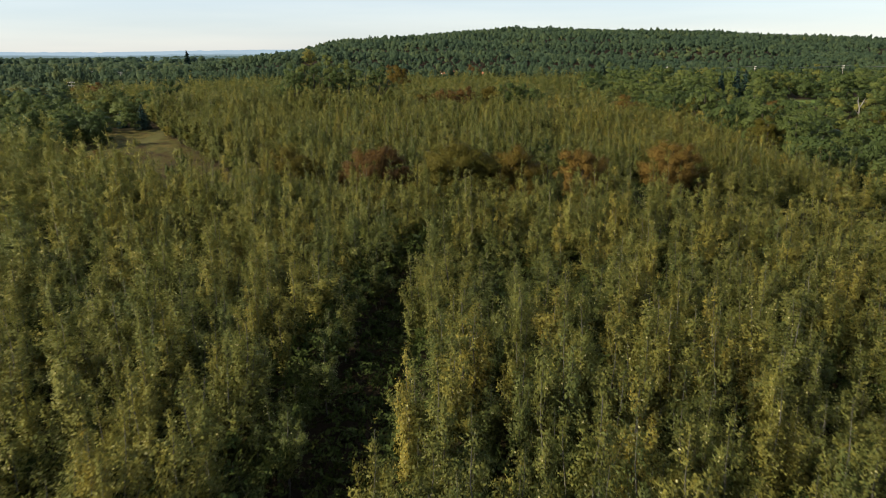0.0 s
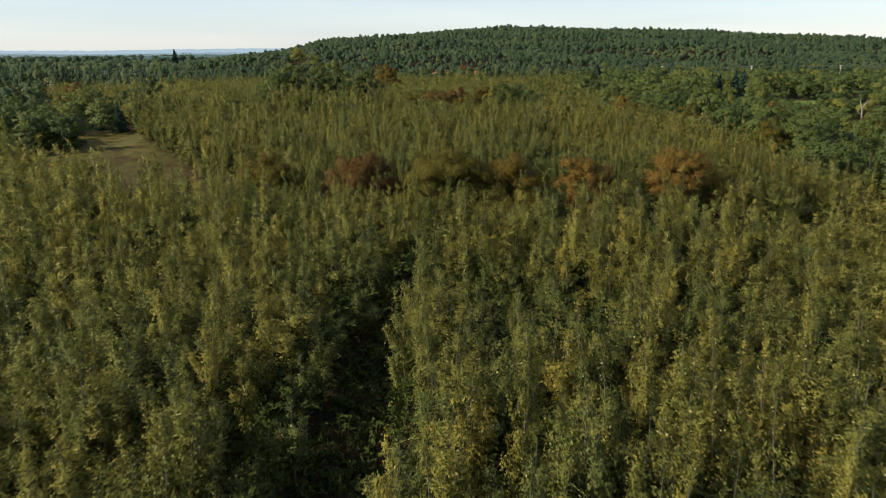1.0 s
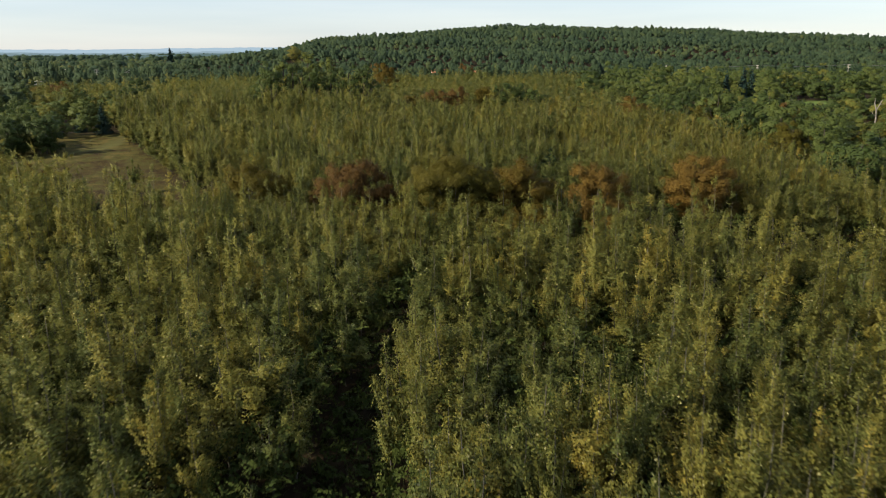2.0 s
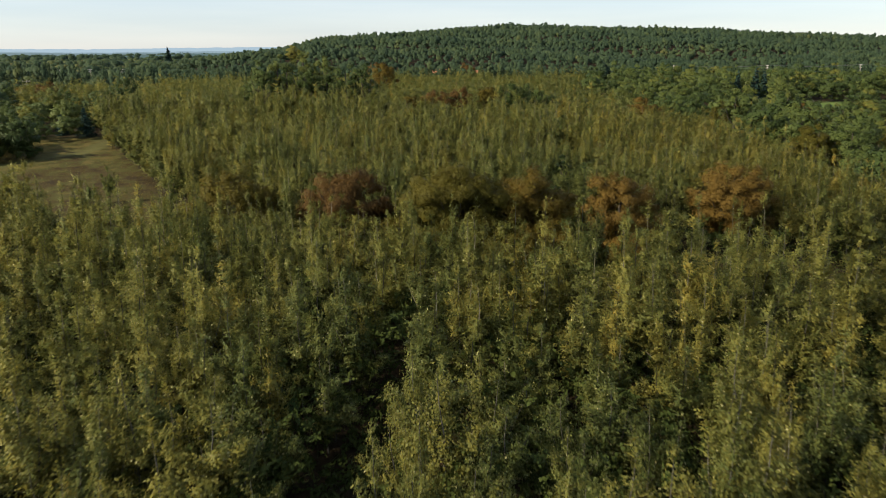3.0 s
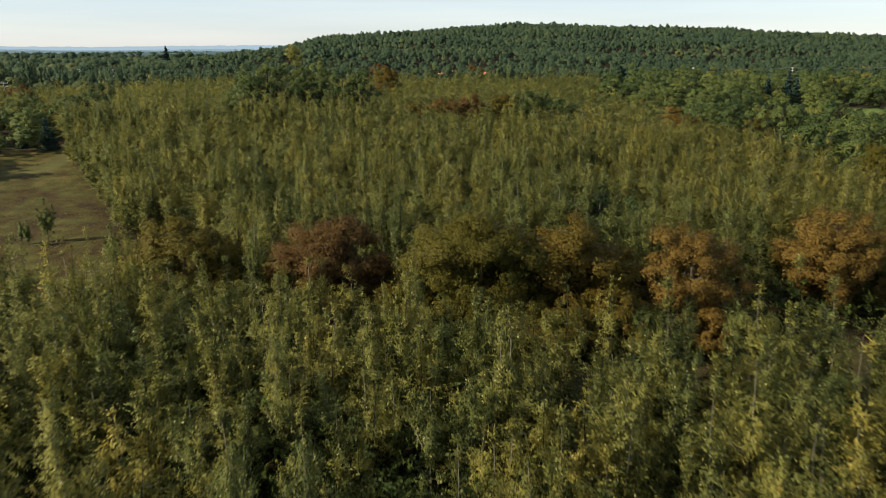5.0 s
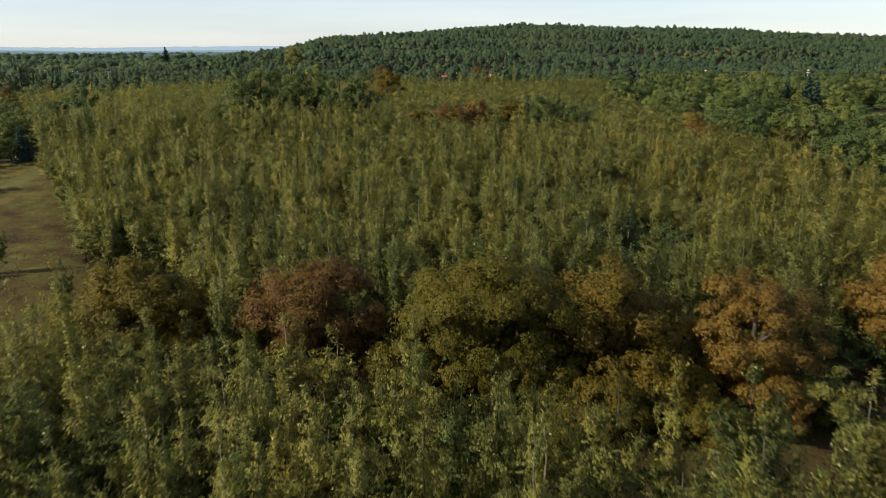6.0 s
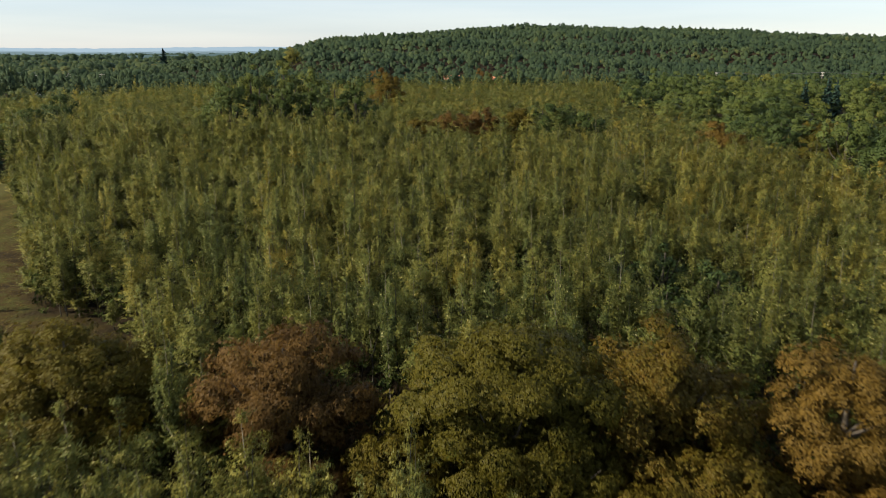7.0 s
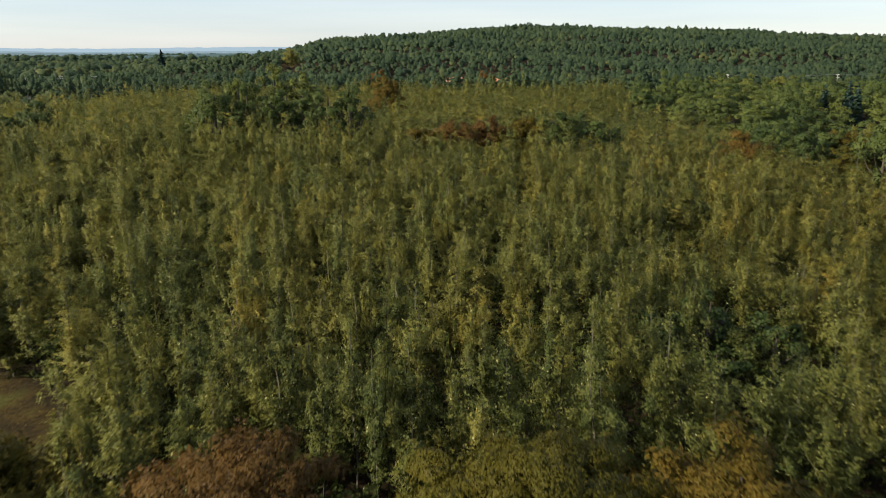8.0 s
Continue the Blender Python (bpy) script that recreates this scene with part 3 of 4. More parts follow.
# low growth closes the stand's sides down to the grass
x, y = scatter(-86, 66, 106, 212, 1.7)
skirt = (np.abs(x - left_edge(y) - 1.2) < 2.2) & (x > left_edge(y) - 0.6) | (np.abs(x - right_edge(y)) < 2.5) & (y > 120)
ok = skirt & in_view(x, y) & free(x, y) & (rng.random(len(x)) < 0.85)
low = aspen_spots(x[ok], y[ok])
low[:, 3] *= 0.9
low[:, 4] *= rng.uniform(0.3, 0.7, len(low))
low[:, 5] = np.clip(low[:, 5] - 0.1, 0.02, 1)
mid = np.concatenate([mid, low])
front = mid[:, 1] < 158
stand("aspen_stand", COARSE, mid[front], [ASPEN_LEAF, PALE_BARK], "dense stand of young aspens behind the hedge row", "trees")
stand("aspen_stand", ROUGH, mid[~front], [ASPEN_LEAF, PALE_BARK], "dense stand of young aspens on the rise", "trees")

# the far stands past the oak clump
x, y = scatter(-170, 95, 205, 400, 3.3)
ok = (x < right_edge(y) - 2 + rng.uniform(-4, 4, len(x))) & in_view(x, y, 4, 0.64) & free(x, y) & (x > np.interp(y, (205, 230, 300, 400), (-76, -110, -150, -120))) & (rng.random(len(x)) < 0.9)
far = aspen_spots(x[ok], y[ok])
far[:, 3] *= 1.35
far[:, 4] *= 0.92 * rng.uniform(0.7, 1.25, len(far))
far[:, 5] = np.clip(far[:, 5] - 0.08 + rng.normal(0, 0.14, len(far)), 0.02, 1)
stand("aspen_stand", BUSHY, far, [ASPEN_LEAF, PALE_BARK], "distant stands of young aspens in pale olive green", "trees")

# the hedge row of autumn-coloured trees
HEDGE = [
    ("oak_tree", -21.8, 108.5, 9.8, 5.4, OLIVE_LEAF, 0.62, "broad oak in dull bronze-olive leaf at the grass edge"),
    ("oak_tree", -9.4, 106.6, 10.3, 5.2, RED_LEAF, 0.45, "rounded russet-red oak in the hedge row"),
    ("oak_tree", 2.3, 105.4, 10.6, 6.6, OLIVE_LEAF, 0.40, "wide olive-green oak in the hedge row"),
    ("oak_tree", 10.4, 106.6, 10.1, 5.2, OLIVE_LEAF, 0.88, "tall oak turning orange-brown at the crown"),
    ("cherry_tree", 19.2, 104.0, 10.9, 4.2, ORANGE_LEAF, 0.55, "orange autumn cherry with thinning leaves by the track"),
    ("cherry_tree", 33, 109.5, 10.9, 5.0, ORANGE_LEAF, 0.6, "dusty orange-brown cherry, half bare, by the track"),
    ("oak_shrub", -3.2, 103.4, 5.2, 3.2, OLIVE_LEAF, 0.6, "low bronze-green oak shrub beside the hedge row"),
    ("oak_shrub", 4.8, 102.4, 5.6, 3.4, OLIVE_LEAF, 0.5, "low olive oak shrub beside the hedge row"),
    ("oak_shrub", 12.2, 101.4, 5.6, 3.3, OLIVE_LEAF, 0.8, "bushy bronze oak shrub beside the track"),
    ("cherry_shrub", 19.2, 100.0, 4.4, 2.3, ORANGE_LEAF, 0.75, "low golden-orange cherry shrub beside the track"),
    ("oak_shrub", 8.6, 99.0, 4.4, 3.0, OLIVE_LEAF, 0.75, "bushy bronze oak shrub beside the track"),
    ("oak_shrub", 14.6, 98.8, 3.2, 2.3, OLIVE_LEAF, 0.6, "low olive oak shrub beside the hedge row"),
    ("oak_shrub", -8.5, 102.2, 4.0, 3.0, RED_LEAF, 0.3, "low russet oak shrub beside the hedge row"),
    ("hazel_shrub", 22.8, 100.8, 4.2, 2.3, ASPEN_LEAF, 0.45, "leafy yellow-green shrub beside the track"),
]
for name, hx, hy, hh, hr, mat, tone, label in HEDGE:
    n_lobes = int(40 + hr * 20)
    put(tree_thing(name, broad_shape(hh, hr, n_lobes, 90, 0.25, 0.0), mat, DARK_BARK, tone, label, "tree" if "tree" in name else "shrub", "hedge row"), hx, hy, rng.random() * 6)

# the dark oak clump on the rise
CLUMP = [(-39.5, 210, 16.8, 5.0, 0.32), (-34.5, 212, 17.0, 4.6, 0.40), (-30, 210, 15.8, 4.6, 0.35), (-25, 212, 16.2, 4.6, 0.40), (-20.5, 210, 15.8, 4.4, 0.30), (-16.5, 208, 16.2, 4.2, 0.20),
         (-39, 224, 18.6, 5.0, 0.74), (-33, 227, 20.2, 5.0, 0.82), (-27, 224, 18.4, 4.8, 0.76), (-44, 215, 12, 4, 0.6), (-80, 230, 12.0, 4.6, 0.1), (-84, 226, 9.8, 3.6, 0.15),
         (17.5, 213, 10.4, 4.6, 0.35), (22, 214, 10.2, 4.8, 0.4), (26, 213, 9.4, 4.2, 0.35)]
for hx, hy, hh, hr, tone in CLUMP:
    put(tree_thing("oak_tree", broad_shape(hh, hr, 60, 40, 0.5, 0.03), GREEN_LEAF, DARK_BARK, tone, "yellow-green oak standing above the young aspens" if tone > 0.72 else "dark green oak standing above the young aspens", "tree", "oak clump"), hx, hy)

# a dark thicket inside the second stand
for hx, hy, hh, hr in ((13.3, 129.5, 7.0, 2.8), (17.5, 131, 7.6, 3.0), (21.3, 128.5, 6.6, 2.7), (16.5, 126.4, 5.2, 2.4), (20, 124.6, 4.2, 2.0)):
    put(tree_thing("alder_tree", broad_shape(hh, hr, 26, 60, 0.34, 0.02), GREEN_LEAF, DARK_BARK, 0.04, "dark green bushy alder among the aspens", "tree", "alder thicket"), hx, hy)

# far woods
def lobed(lift, *how):
    tri, round_ = crown_lobes(*how)
    tri[:, 2] += lift
    return tri, None, round_


# open spots kept before far houses, poles and the lawn: x, y, radius, depth towards the flight line
OPEN = [(139, 300, 5, 38), (3.5, 446, 1.5, 14), (24, 448, 1.2, 8), (-152, 322, 6, 12), (-208, 470, 3, 8), (-190, 468, 3, 8), (-172, 466, 3, 8), (-214, 478, 4, 6), (-196, 474, 4, 6),
        (136, 253, 4, 30), (-92, 549, 7, 20), (-32, 457, 8, 30), (91, 250, 6, 10), (-158, 312, 4, 16), (-165, 330, 5, 10)]


def unbuilt(x, y):
    ok = np.ones(len(x), bool)
    for ox, oy, r, depth in OPEN:
        d = math.hypot(ox, oy)
        ux, uy = ox / d, oy / d
        along, across = (x - ox) * ux + (y - oy) * uy, (x - ox) * uy - (y - oy) * ux
        ok &= ~((np.abs(across) < r) & (along > -depth) & (along < r))
    return ok


HILL_FOOT = [lobed(0.0, 22, 5, 0.6, 4.0, 12.5, (0.2, 0.36), 0.5, 0.86) for _ in range(8)]
HILL = [lobed(2.6, 5, 4, 0.5, 4.0, 4.8, (0.34, 0.54), 1.2, 0.85) for _ in range(10)]
HILL_BACK = [lobed(2.6, 3, 3, 0.7, 4.0, 4.8, (0.44, 0.64), 1.3, 0.88) for _ in range(10)]
PLAIN = [lobed(4.0, 4, 3, 0.9, 5.6, 5.4, (0.36, 0.6), 0.9, 0.95) for _ in range(8)]


def wood_spots(x, y, size=1.0):
    n = len(x)
    tone = np.clip(0.42 + 0.2 * swell(x * 0.5, y * 0.5) + rng.normal(0, 0.25, n), 0, 1)
    k = rng.uniform(0.6, 1.35, n) * size
    return np.stack([x, y, rng.random(n) * 6.283, k, k * rng.uniform(0.75, 1.1, n), tone, rng.integers(0, 1000, n)], 1)


x, y = scatter(-420, 700, 400, 930, 5.6)
ok = in_view(x, y, 10, 0.645) & (x > -240) & (lawn_far(x, y) < 0.5) & unbuilt(x, y)
hill = wood_spots(x[ok], y[ok])
hill[:, 3] = rng.uniform(0.5, 0.92, len(hill))
grove = swell(hill[:, 0] * 0.9, hill[:, 1] * 0.9)
hill[:, 4] = rng.uniform(0.84, 1.12, len(hill)) + 0.14 * grove
hill[:, 3] *= 1 + 0.25 * swell(hill[:, 0] * 0.5 + 70, hill[:, 1] * 0.6)
tall = rng.random(len(hill)) < 0.06
hill[tall, 3] *= 1.35
hill[tall, 4] *= 1.12
hill[:, 5] = np.clip(0.32 + 0.22 * swell(hill[:, 0] * 0.55 - 30, hill[:, 1] * 0.7) + rng.normal(0, 0.17, len(hill)), 0, 1)
lower = hill[:, 1] < 600
hill[:, 4] *= 1 + 0.45 * step(-120, -165, hill[:, 0]) * step(520, 480, hill[:, 1])
foot_line = (hill[:, 1] < 428) & (rng.random(len(hill)) < 0.6)
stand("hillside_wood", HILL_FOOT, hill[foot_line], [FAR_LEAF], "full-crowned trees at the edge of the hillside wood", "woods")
lower &= hill[:, 1] >= 428
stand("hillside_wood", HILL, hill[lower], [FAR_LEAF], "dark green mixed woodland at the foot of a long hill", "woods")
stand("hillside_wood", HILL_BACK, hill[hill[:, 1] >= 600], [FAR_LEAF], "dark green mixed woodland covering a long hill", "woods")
x, y = scatter(-420, 0, 235, 520, 9.0)
ok = in_view(x, y, 10, 0.68) & (x < np.interp(y, (235, 300, 400, 520), (-112, -152, -122, -60))) & ((y < 400) | (x <= -240)) & unbuilt(x, y)
x2, y2 = scatter(-1200, -100, 520, 1500, 13.0)
ok2 = in_view(x2, y2, 10, 0.68) & (x2 < np.interp(y2, (520, 960, 1650), (-240, -240, -150)))


MIDS = [lobed(0.0, 24, 8, 0.6, 4.8, 11.5, (0.18, 0.34), 0.5, 0.8) for _ in range(6)]
SLOPE = [lobed(0.0, 28, 8, 0.5, 4.8, 11.5, (0.16, 0.3), 0.5, 0.8) for _ in range(6)]
valley = wood_spots(x[ok], y[ok], 0.85)
# tone raised, painting the haze over the low ground
valley[:, 5] = np.clip(valley[:, 5] + 0.16, 0, 1)
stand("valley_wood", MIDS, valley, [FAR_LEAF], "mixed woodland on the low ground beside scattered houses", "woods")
valley = wood_spots(x2[ok2], y2[ok2])
valley[:, 5] = np.clip(valley[:, 5] + 0.1, 0, 1)
stand("valley_wood", PLAIN, valley, [FAR_LEAF], "green woodland stretching to the horizon, haze blue put into its leaf colour", "woods")


x, y = scatter(-1900, -100, 1500, 2350, 21.0)
ok = in_view(x, y, 10, 0.68) & (x < np.interp(y, (1500, 2350), (-160, -20)))
beyond = wood_spots(x[ok], y[ok], 1.5)
beyond[:, 5] *= 0.5
stand("valley_wood", [lobed(4.0, 3, 2, 1.8, 5.6, 6, (0.5, 0.7), 0.9, 0.95) for _ in range(6)], beyond, [FAR_LEAF], "woodland far out on the plain, haze blue put into its leaf colour", "woods")


# the ridges on the horizon, two to four kilometres off, haze painted as their glow
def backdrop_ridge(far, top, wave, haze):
    m, n, l = material("painted_haze")
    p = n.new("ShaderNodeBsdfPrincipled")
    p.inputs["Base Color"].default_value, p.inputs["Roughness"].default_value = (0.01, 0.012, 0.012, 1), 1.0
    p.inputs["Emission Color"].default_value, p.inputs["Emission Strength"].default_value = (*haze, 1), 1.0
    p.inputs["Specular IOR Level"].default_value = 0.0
    out = n.new("ShaderNodeOutputMaterial")
    l.new(p.outputs[0], out.inputs[0])
    xs = np.arange(-far * 0.8, far * 0.25, 9.0)
    rough = np.convolve(rng.normal(0, 1, len(xs) + 4), np.ones(5) / 5, "valid")
    crest = top + wave * (np.sin(xs / far * 9 + far) + 0.6 * np.sin(xs / far * 23 + 2)) + rough * wave * 0.6
    rows = [np.stack([xs, np.full(len(xs), far - 260.0), np.full(len(xs), -30.0)], 1), np.stack([xs, np.full(len(xs), far - 40.0), crest * 0.7 - 4], 1),
            np.stack([xs, np.full(len(xs), far), crest], 1), np.stack([xs, np.full(len(xs), far + 200.0), np.full(len(xs), -30.0)], 1)]
    k = len(xs)
    i, j = np.meshgrid(np.arange(3), np.arange(k - 1), indexing="ij")
    q = (i * k + j).ravel()
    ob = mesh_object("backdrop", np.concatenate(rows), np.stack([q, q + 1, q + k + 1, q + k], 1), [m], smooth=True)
    tagged(ob, "wooded ridge along the horizon, glowing in a painted haze blue", "backdrop", kind="structure")


# each farther ridge glows paler, for the deeper haze
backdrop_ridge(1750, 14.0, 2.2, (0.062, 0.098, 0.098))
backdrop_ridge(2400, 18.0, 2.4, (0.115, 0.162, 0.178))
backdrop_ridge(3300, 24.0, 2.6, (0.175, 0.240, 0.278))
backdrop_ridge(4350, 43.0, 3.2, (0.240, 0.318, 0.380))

# the oaks down the slope to the east
x, y = scatter(40, 300, 112, 400, 7.4)
ok = (x > right_edge(y) + np.interp(y, (200, 245), (9, 1.5))) & in_view(x, y, 16, 0.7) & (lawn_far(x, y) < 0.5) & unbuilt(x, y)
slope = wood_spots(x[ok], y[ok], 0.95)
slope[:, 5] = np.clip(slope[:, 5] + 0.04, 0, 1)
OAKS = [broad_shape(12.5, 4.9, 64, 24, 0.45, 0.02, 4, 0.86) for _ in range(6)]
close = slope[:, 1] < 235
for sx, sy, turn, w, hgt, tone, k in slope[close]:
    mat = OLIVE_LEAF if tone > 0.7 else GREEN_LEAF
    key = ("oak", int(k) % 6, tone > 0.7, int(tone * 3))
    if key not in protos:
        protos[key] = tree_thing("oak_tree", OAKS[key[1]], mat, DARK_BARK, 0.35 if key[2] else (key[3] + 0.5) / 3, "autumn-tinged olive green oak on the slope" if key[2] else "full green oak on the slope", "tree", "slope oaks")
        ob = protos[key]
    else:
        ob = copy_thing(protos[key], Matrix())
    ob.matrix_basis = Matrix.LocRotScale((sx, sy, float(land(sx, sy)) - 0.1), Euler((0, 0, turn)), (w, w, hgt))
stand("slope_wood", SLOPE, slope[~close], [GREEN_LEAF], "rounded green oaks filling the slope below the hill", "woods")

# the treeline west of the clearing
x, y = scatter(-190, -66, 158, 262, 5.6)
ok = (x < np.interp(y, (158, 163, 167, 172, 182, 190, 200, 210, 262), (-82, -75, -72, -77, -79, -77, -76, -76, -118))) & in_view(x, y, 16, 0.7)
west = wood_spots(x[ok], y[ok], 0.66)
west[:, 5] = np.clip(west[:, 5] + 0.12, 0, 1)
WEST = [lobed(0.0, 30, 12, 0.5, 4.6, 11.0, (0.17, 0.32), 0.4, 0.85) for _ in range(6)]
stand("edge_wood", WEST, west, [GREEN_LEAF], "dense dark green trees along the grass clearing", "woods")
put(tree_thing("spruce_tree", spruce_shape(6.6, 2.6, 1500, 0.3), SPRUCE_LEAF, DARK_BARK, 0.6, "squat blue-green spruce at the edge of the clearing"), -75, 194)


# undergrowth beneath the stands
def sprays(name, x, y, low, high, size, mat, label, category, tone=None, stretch=1.2, rise=0.3, normals=None):
    n = len(x)
    p = np.stack([x, y, land(x, y) + low + (high - low) * rng.random(n)], 1)
    tri = leaf_tris(p, rng.normal(0, 0.4, (n, 3)), size * rng.uniform(0.6, 1.4, n), 0.5, stretch, rise)
    t = np.clip(0.5 + 0.3 * swell(x * 3, y * 3) + rng.normal(0, 0.12, n), 0, 1) if tone is None else tone
    return tagged(mesh_object(name, tri, tri_faces(len(tri)), [mat], tone=np.repeat(t, 3), normals=normals), label, category, kind="stuff")


x, y = scatter(-70, 80, 12, 97, 0.42, 0.5)
ok = in_view(x, y, 6) & (clearing(x, y) < 0.3) & (rng.random(len(x)) < np.where(rut(x, y), 0.9, 1.0))
x1, y1 = x[ok], y[ok]
x, y = scatter(-80, 70, 104, 200, 0.55, 0.5)
ok = (x > left_edge(y)) & (x < right_edge(y)) & (clearing(x, y) < 0.3) & in_view(x, y, 4)
ux, uy = np.concatenate([x1, x[ok]]), np.concatenate([y1, y[ok]])
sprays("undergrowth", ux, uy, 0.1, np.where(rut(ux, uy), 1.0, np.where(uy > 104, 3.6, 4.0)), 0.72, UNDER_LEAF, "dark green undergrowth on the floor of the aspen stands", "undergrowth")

# grass of the clearing and the track
x, y = rng.uniform(-125, 85, 160000), rng.uniform(90, 191, 160000)
ok = (clearing(x, y) > 0.4) & (trail(x, y) < 0.4) & ((y > 103) | (rng.random(len(x)) < 0.3)) & (rng.random(len(x)) < 0.6 + 0.4 * swell(x * 5, y * 5))
sprays("dry_grass", x[ok], y[ok], -0.02, 0.04, 0.10, GRASS_BLADE, "tall dry tawny grass in the clearing", "grass", None, 1.6, 0.9, np.tile((0.0, 0.0, 1.0), (3 * int(ok.sum()), 1)))


# ---- single trees and shrubs that stand out ----
ACCENTS = [
    ("oak_tree", -74.5, 166.5, 8.6, 3.8, GREEN_LEAF, 0.12, 0.4, "dark green bushy oak at the edge of the clearing"),
    ("oak_tree", -80, 163.5, 9.4, 4.2, GREEN_LEAF, 0.15, 0.4, "dark green bushy oak at the edge of the clearing"),
    ("oak_tree", -81, 171.5, 9.8, 4.2, GREEN_LEAF, 0.2, 0.4, "dark green bushy oak at the edge of the clearing"),
    ("oak_tree", -88, 166, 9.0, 4.4, GREEN_LEAF, 0.2, 0.4, "dark green bushy oak at the edge of the clearing"),
    ("sumac_shrub", -48.5, 113.5, 7.8, 2.8, OLIVE_LEAF, 0.85, 0.3, "bushy bronze shrub at the edge of the clearing"),
    ("sumac_shrub", -53, 117, 8.8, 3.0, RED_LEAF, 0.6, 0.3, "bushy russet shrub at the edge of the clearing"),
    ("sumac_shrub", -58.5, 118.5, 9.2, 3.2, RED_LEAF, 0.75, 0.3, "bushy russet shrub at the edge of the clearing"),
    ("sumac_shrub", -64.5, 120.5, 8.8, 3.2, OLIVE_LEAF, 0.9, 0.3, "bushy bronze shrub at the edge of the clearing"),
    ("sumac_shrub", -71, 121, 8.6, 3.2, RED_LEAF, 0.5, 0.3, "bushy russet shrub at the edge of the clearing"),
    ("willow_shrub", -90.5, 180, 5.2, 2.0, ASPEN_LEAF, 0.55, 0.45, "young yellow-green tree before the dark treeline"),
    ("maple_tree", -32, 457, 11.5, 6.6, RED_LEAF, 0.8, 0.9, "dull orange-brown maple below the wooded hill"),
    ("maple_tree", -92, 549, 13.5, 5.5, ASPEN_LEAF, 0.62, 0.9, "tall yellow-green maple on the rise"),
    ("maple_tree", -158, 312, 7.0, 3.2, ORANGE_LEAF, 0.95, 0.6, "small bright orange maple by a white building"),
    ("maple_tree", -165, 331, 10.0, 4.6, ASPEN_LEAF, 0.5, 0.8, "round yellow-green maple near the houses"),
    ("maple_tree", 91, 250, 13.5, 5.2, ASPEN_LEAF, 0.6, 0.8, "golden yellow maple among the green oaks"),
    ("maple_tree", 50, 212, 9.0, 5.0, ORANGE_LEAF, 0.55, 0.5, "olive-orange maple at the edge of the aspens"),
    ("maple_tree", 111, 260, 10.5, 5.0, RED_LEAF, 0.85, 0.7, "orange-brown maple among the green oaks"),
    ("maple_tree", 80, 236, 12.0, 5.0, OLIVE_LEAF, 0.75, 0.7, "bronze oak among the green oaks"),
    ("maple_tree", 104, 226, 11.0, 5.0, ORANGE_LEAF, 0.4, 0.7, "thinning orange-brown maple on the slope"),
    ("cherry_shrub", -5, 214, 7.6, 4.0, OLIVE_LEAF, 0.8, 0.42, "bronze cherry thicket among the far aspens"),
    ("cherry_shrub", 1, 213, 8.8, 4.4, RED_LEAF, 0.7, 0.42, "russet cherry thicket among the far aspens"),
    ("cherry_shrub", 7, 214, 9.0, 4.4, RED_LEAF, 0.55, 0.42, "russet cherry thicket among the far aspens"),
    ("cherry_shrub", 13, 213, 9.2, 4.0, OLIVE_LEAF, 0.7, 0.42, "bronze cherry thicket among the far aspens"),
    ("maple_tree", -16, 280, 16.5, 5.4, OLIVE_LEAF, 0.9, 0.7, "dull orange-brown maple above the far aspens"),
    ("maple_tree", 17, 420, 13.0, 5.0, RED_LEAF, 0.7, 0.9, "russet maple at the foot of the hill"),
    ("maple_tree", -118, 268, 10.5, 4.6, RED_LEAF, 0.7, 0.7, "russet maple behind the treeline"),
    ("maple_tree", -127, 274, 10.0, 4.6, OLIVE_LEAF, 0.9, 0.7, "bronze maple behind the treeline"),
]
for name, hx, hy, hh, hr, mat, tone, leaf, label in ACCENTS:
    put(tree_thing(name, broad_shape(hh, hr, int(34 + hr * 8), 50 if hy > 150 else 80, min(leaf, 0.45), 0.0, 6, 0.85), mat, DARK_BARK, tone, label, "tree" if "tree" in name else "shrub"), hx, hy, rng.random() * 6)
put(tree_thing("spruce_tree", spruce_shape(4.6, 1.7, 700, 0.4), SPRUCE_LEAF, DARK_BARK, 0.3, "small dark spruce beside the clearing", "tree", "spruces"), -81, 196)
put(tree_thing("pine_tree", spruce_shape(23, 6.0, 460, 2.2), SPRUCE_LEAF, DARK_BARK, 0.1, "lone tall dark pine on the skyline"), -244, 759)
for sx, sy, sh in ((113, 300, 14), (118, 305, 12), (109, 306, 11)):
    put(tree_thing("spruce_tree", spruce_shape(sh, 2.6, 420, 0.9), SPRUCE_LEAF, DARK_BARK, 0.8, "blue-grey spruce below the wooded hill", "tree", "spruces"), sx, sy)


for sx, sy, size, tone, label in ((-44.4, 130.8, 0.56, 0.75, "upright feathery green shrub alone in the clearing"), (-47.0, 130.2, 0.32, 0.45, "small dark green bush alone in the clearing"),
                                  (-45.8, 129.2, 0.34, 0.6, "small dark green bush alone in the clearing"), (-31.5, 117.5, 0.62, 0.7, "slender green sapling at the grass edge")):
    put(tree_thing("alder_shrub", aspen_shape(1100, 0.34, 2.2, 3, 5, 6, 240), GREEN_LEAF, DARK_BARK, tone, label, "shrub", "clearing shrubs"), sx, sy, 1.0, size)


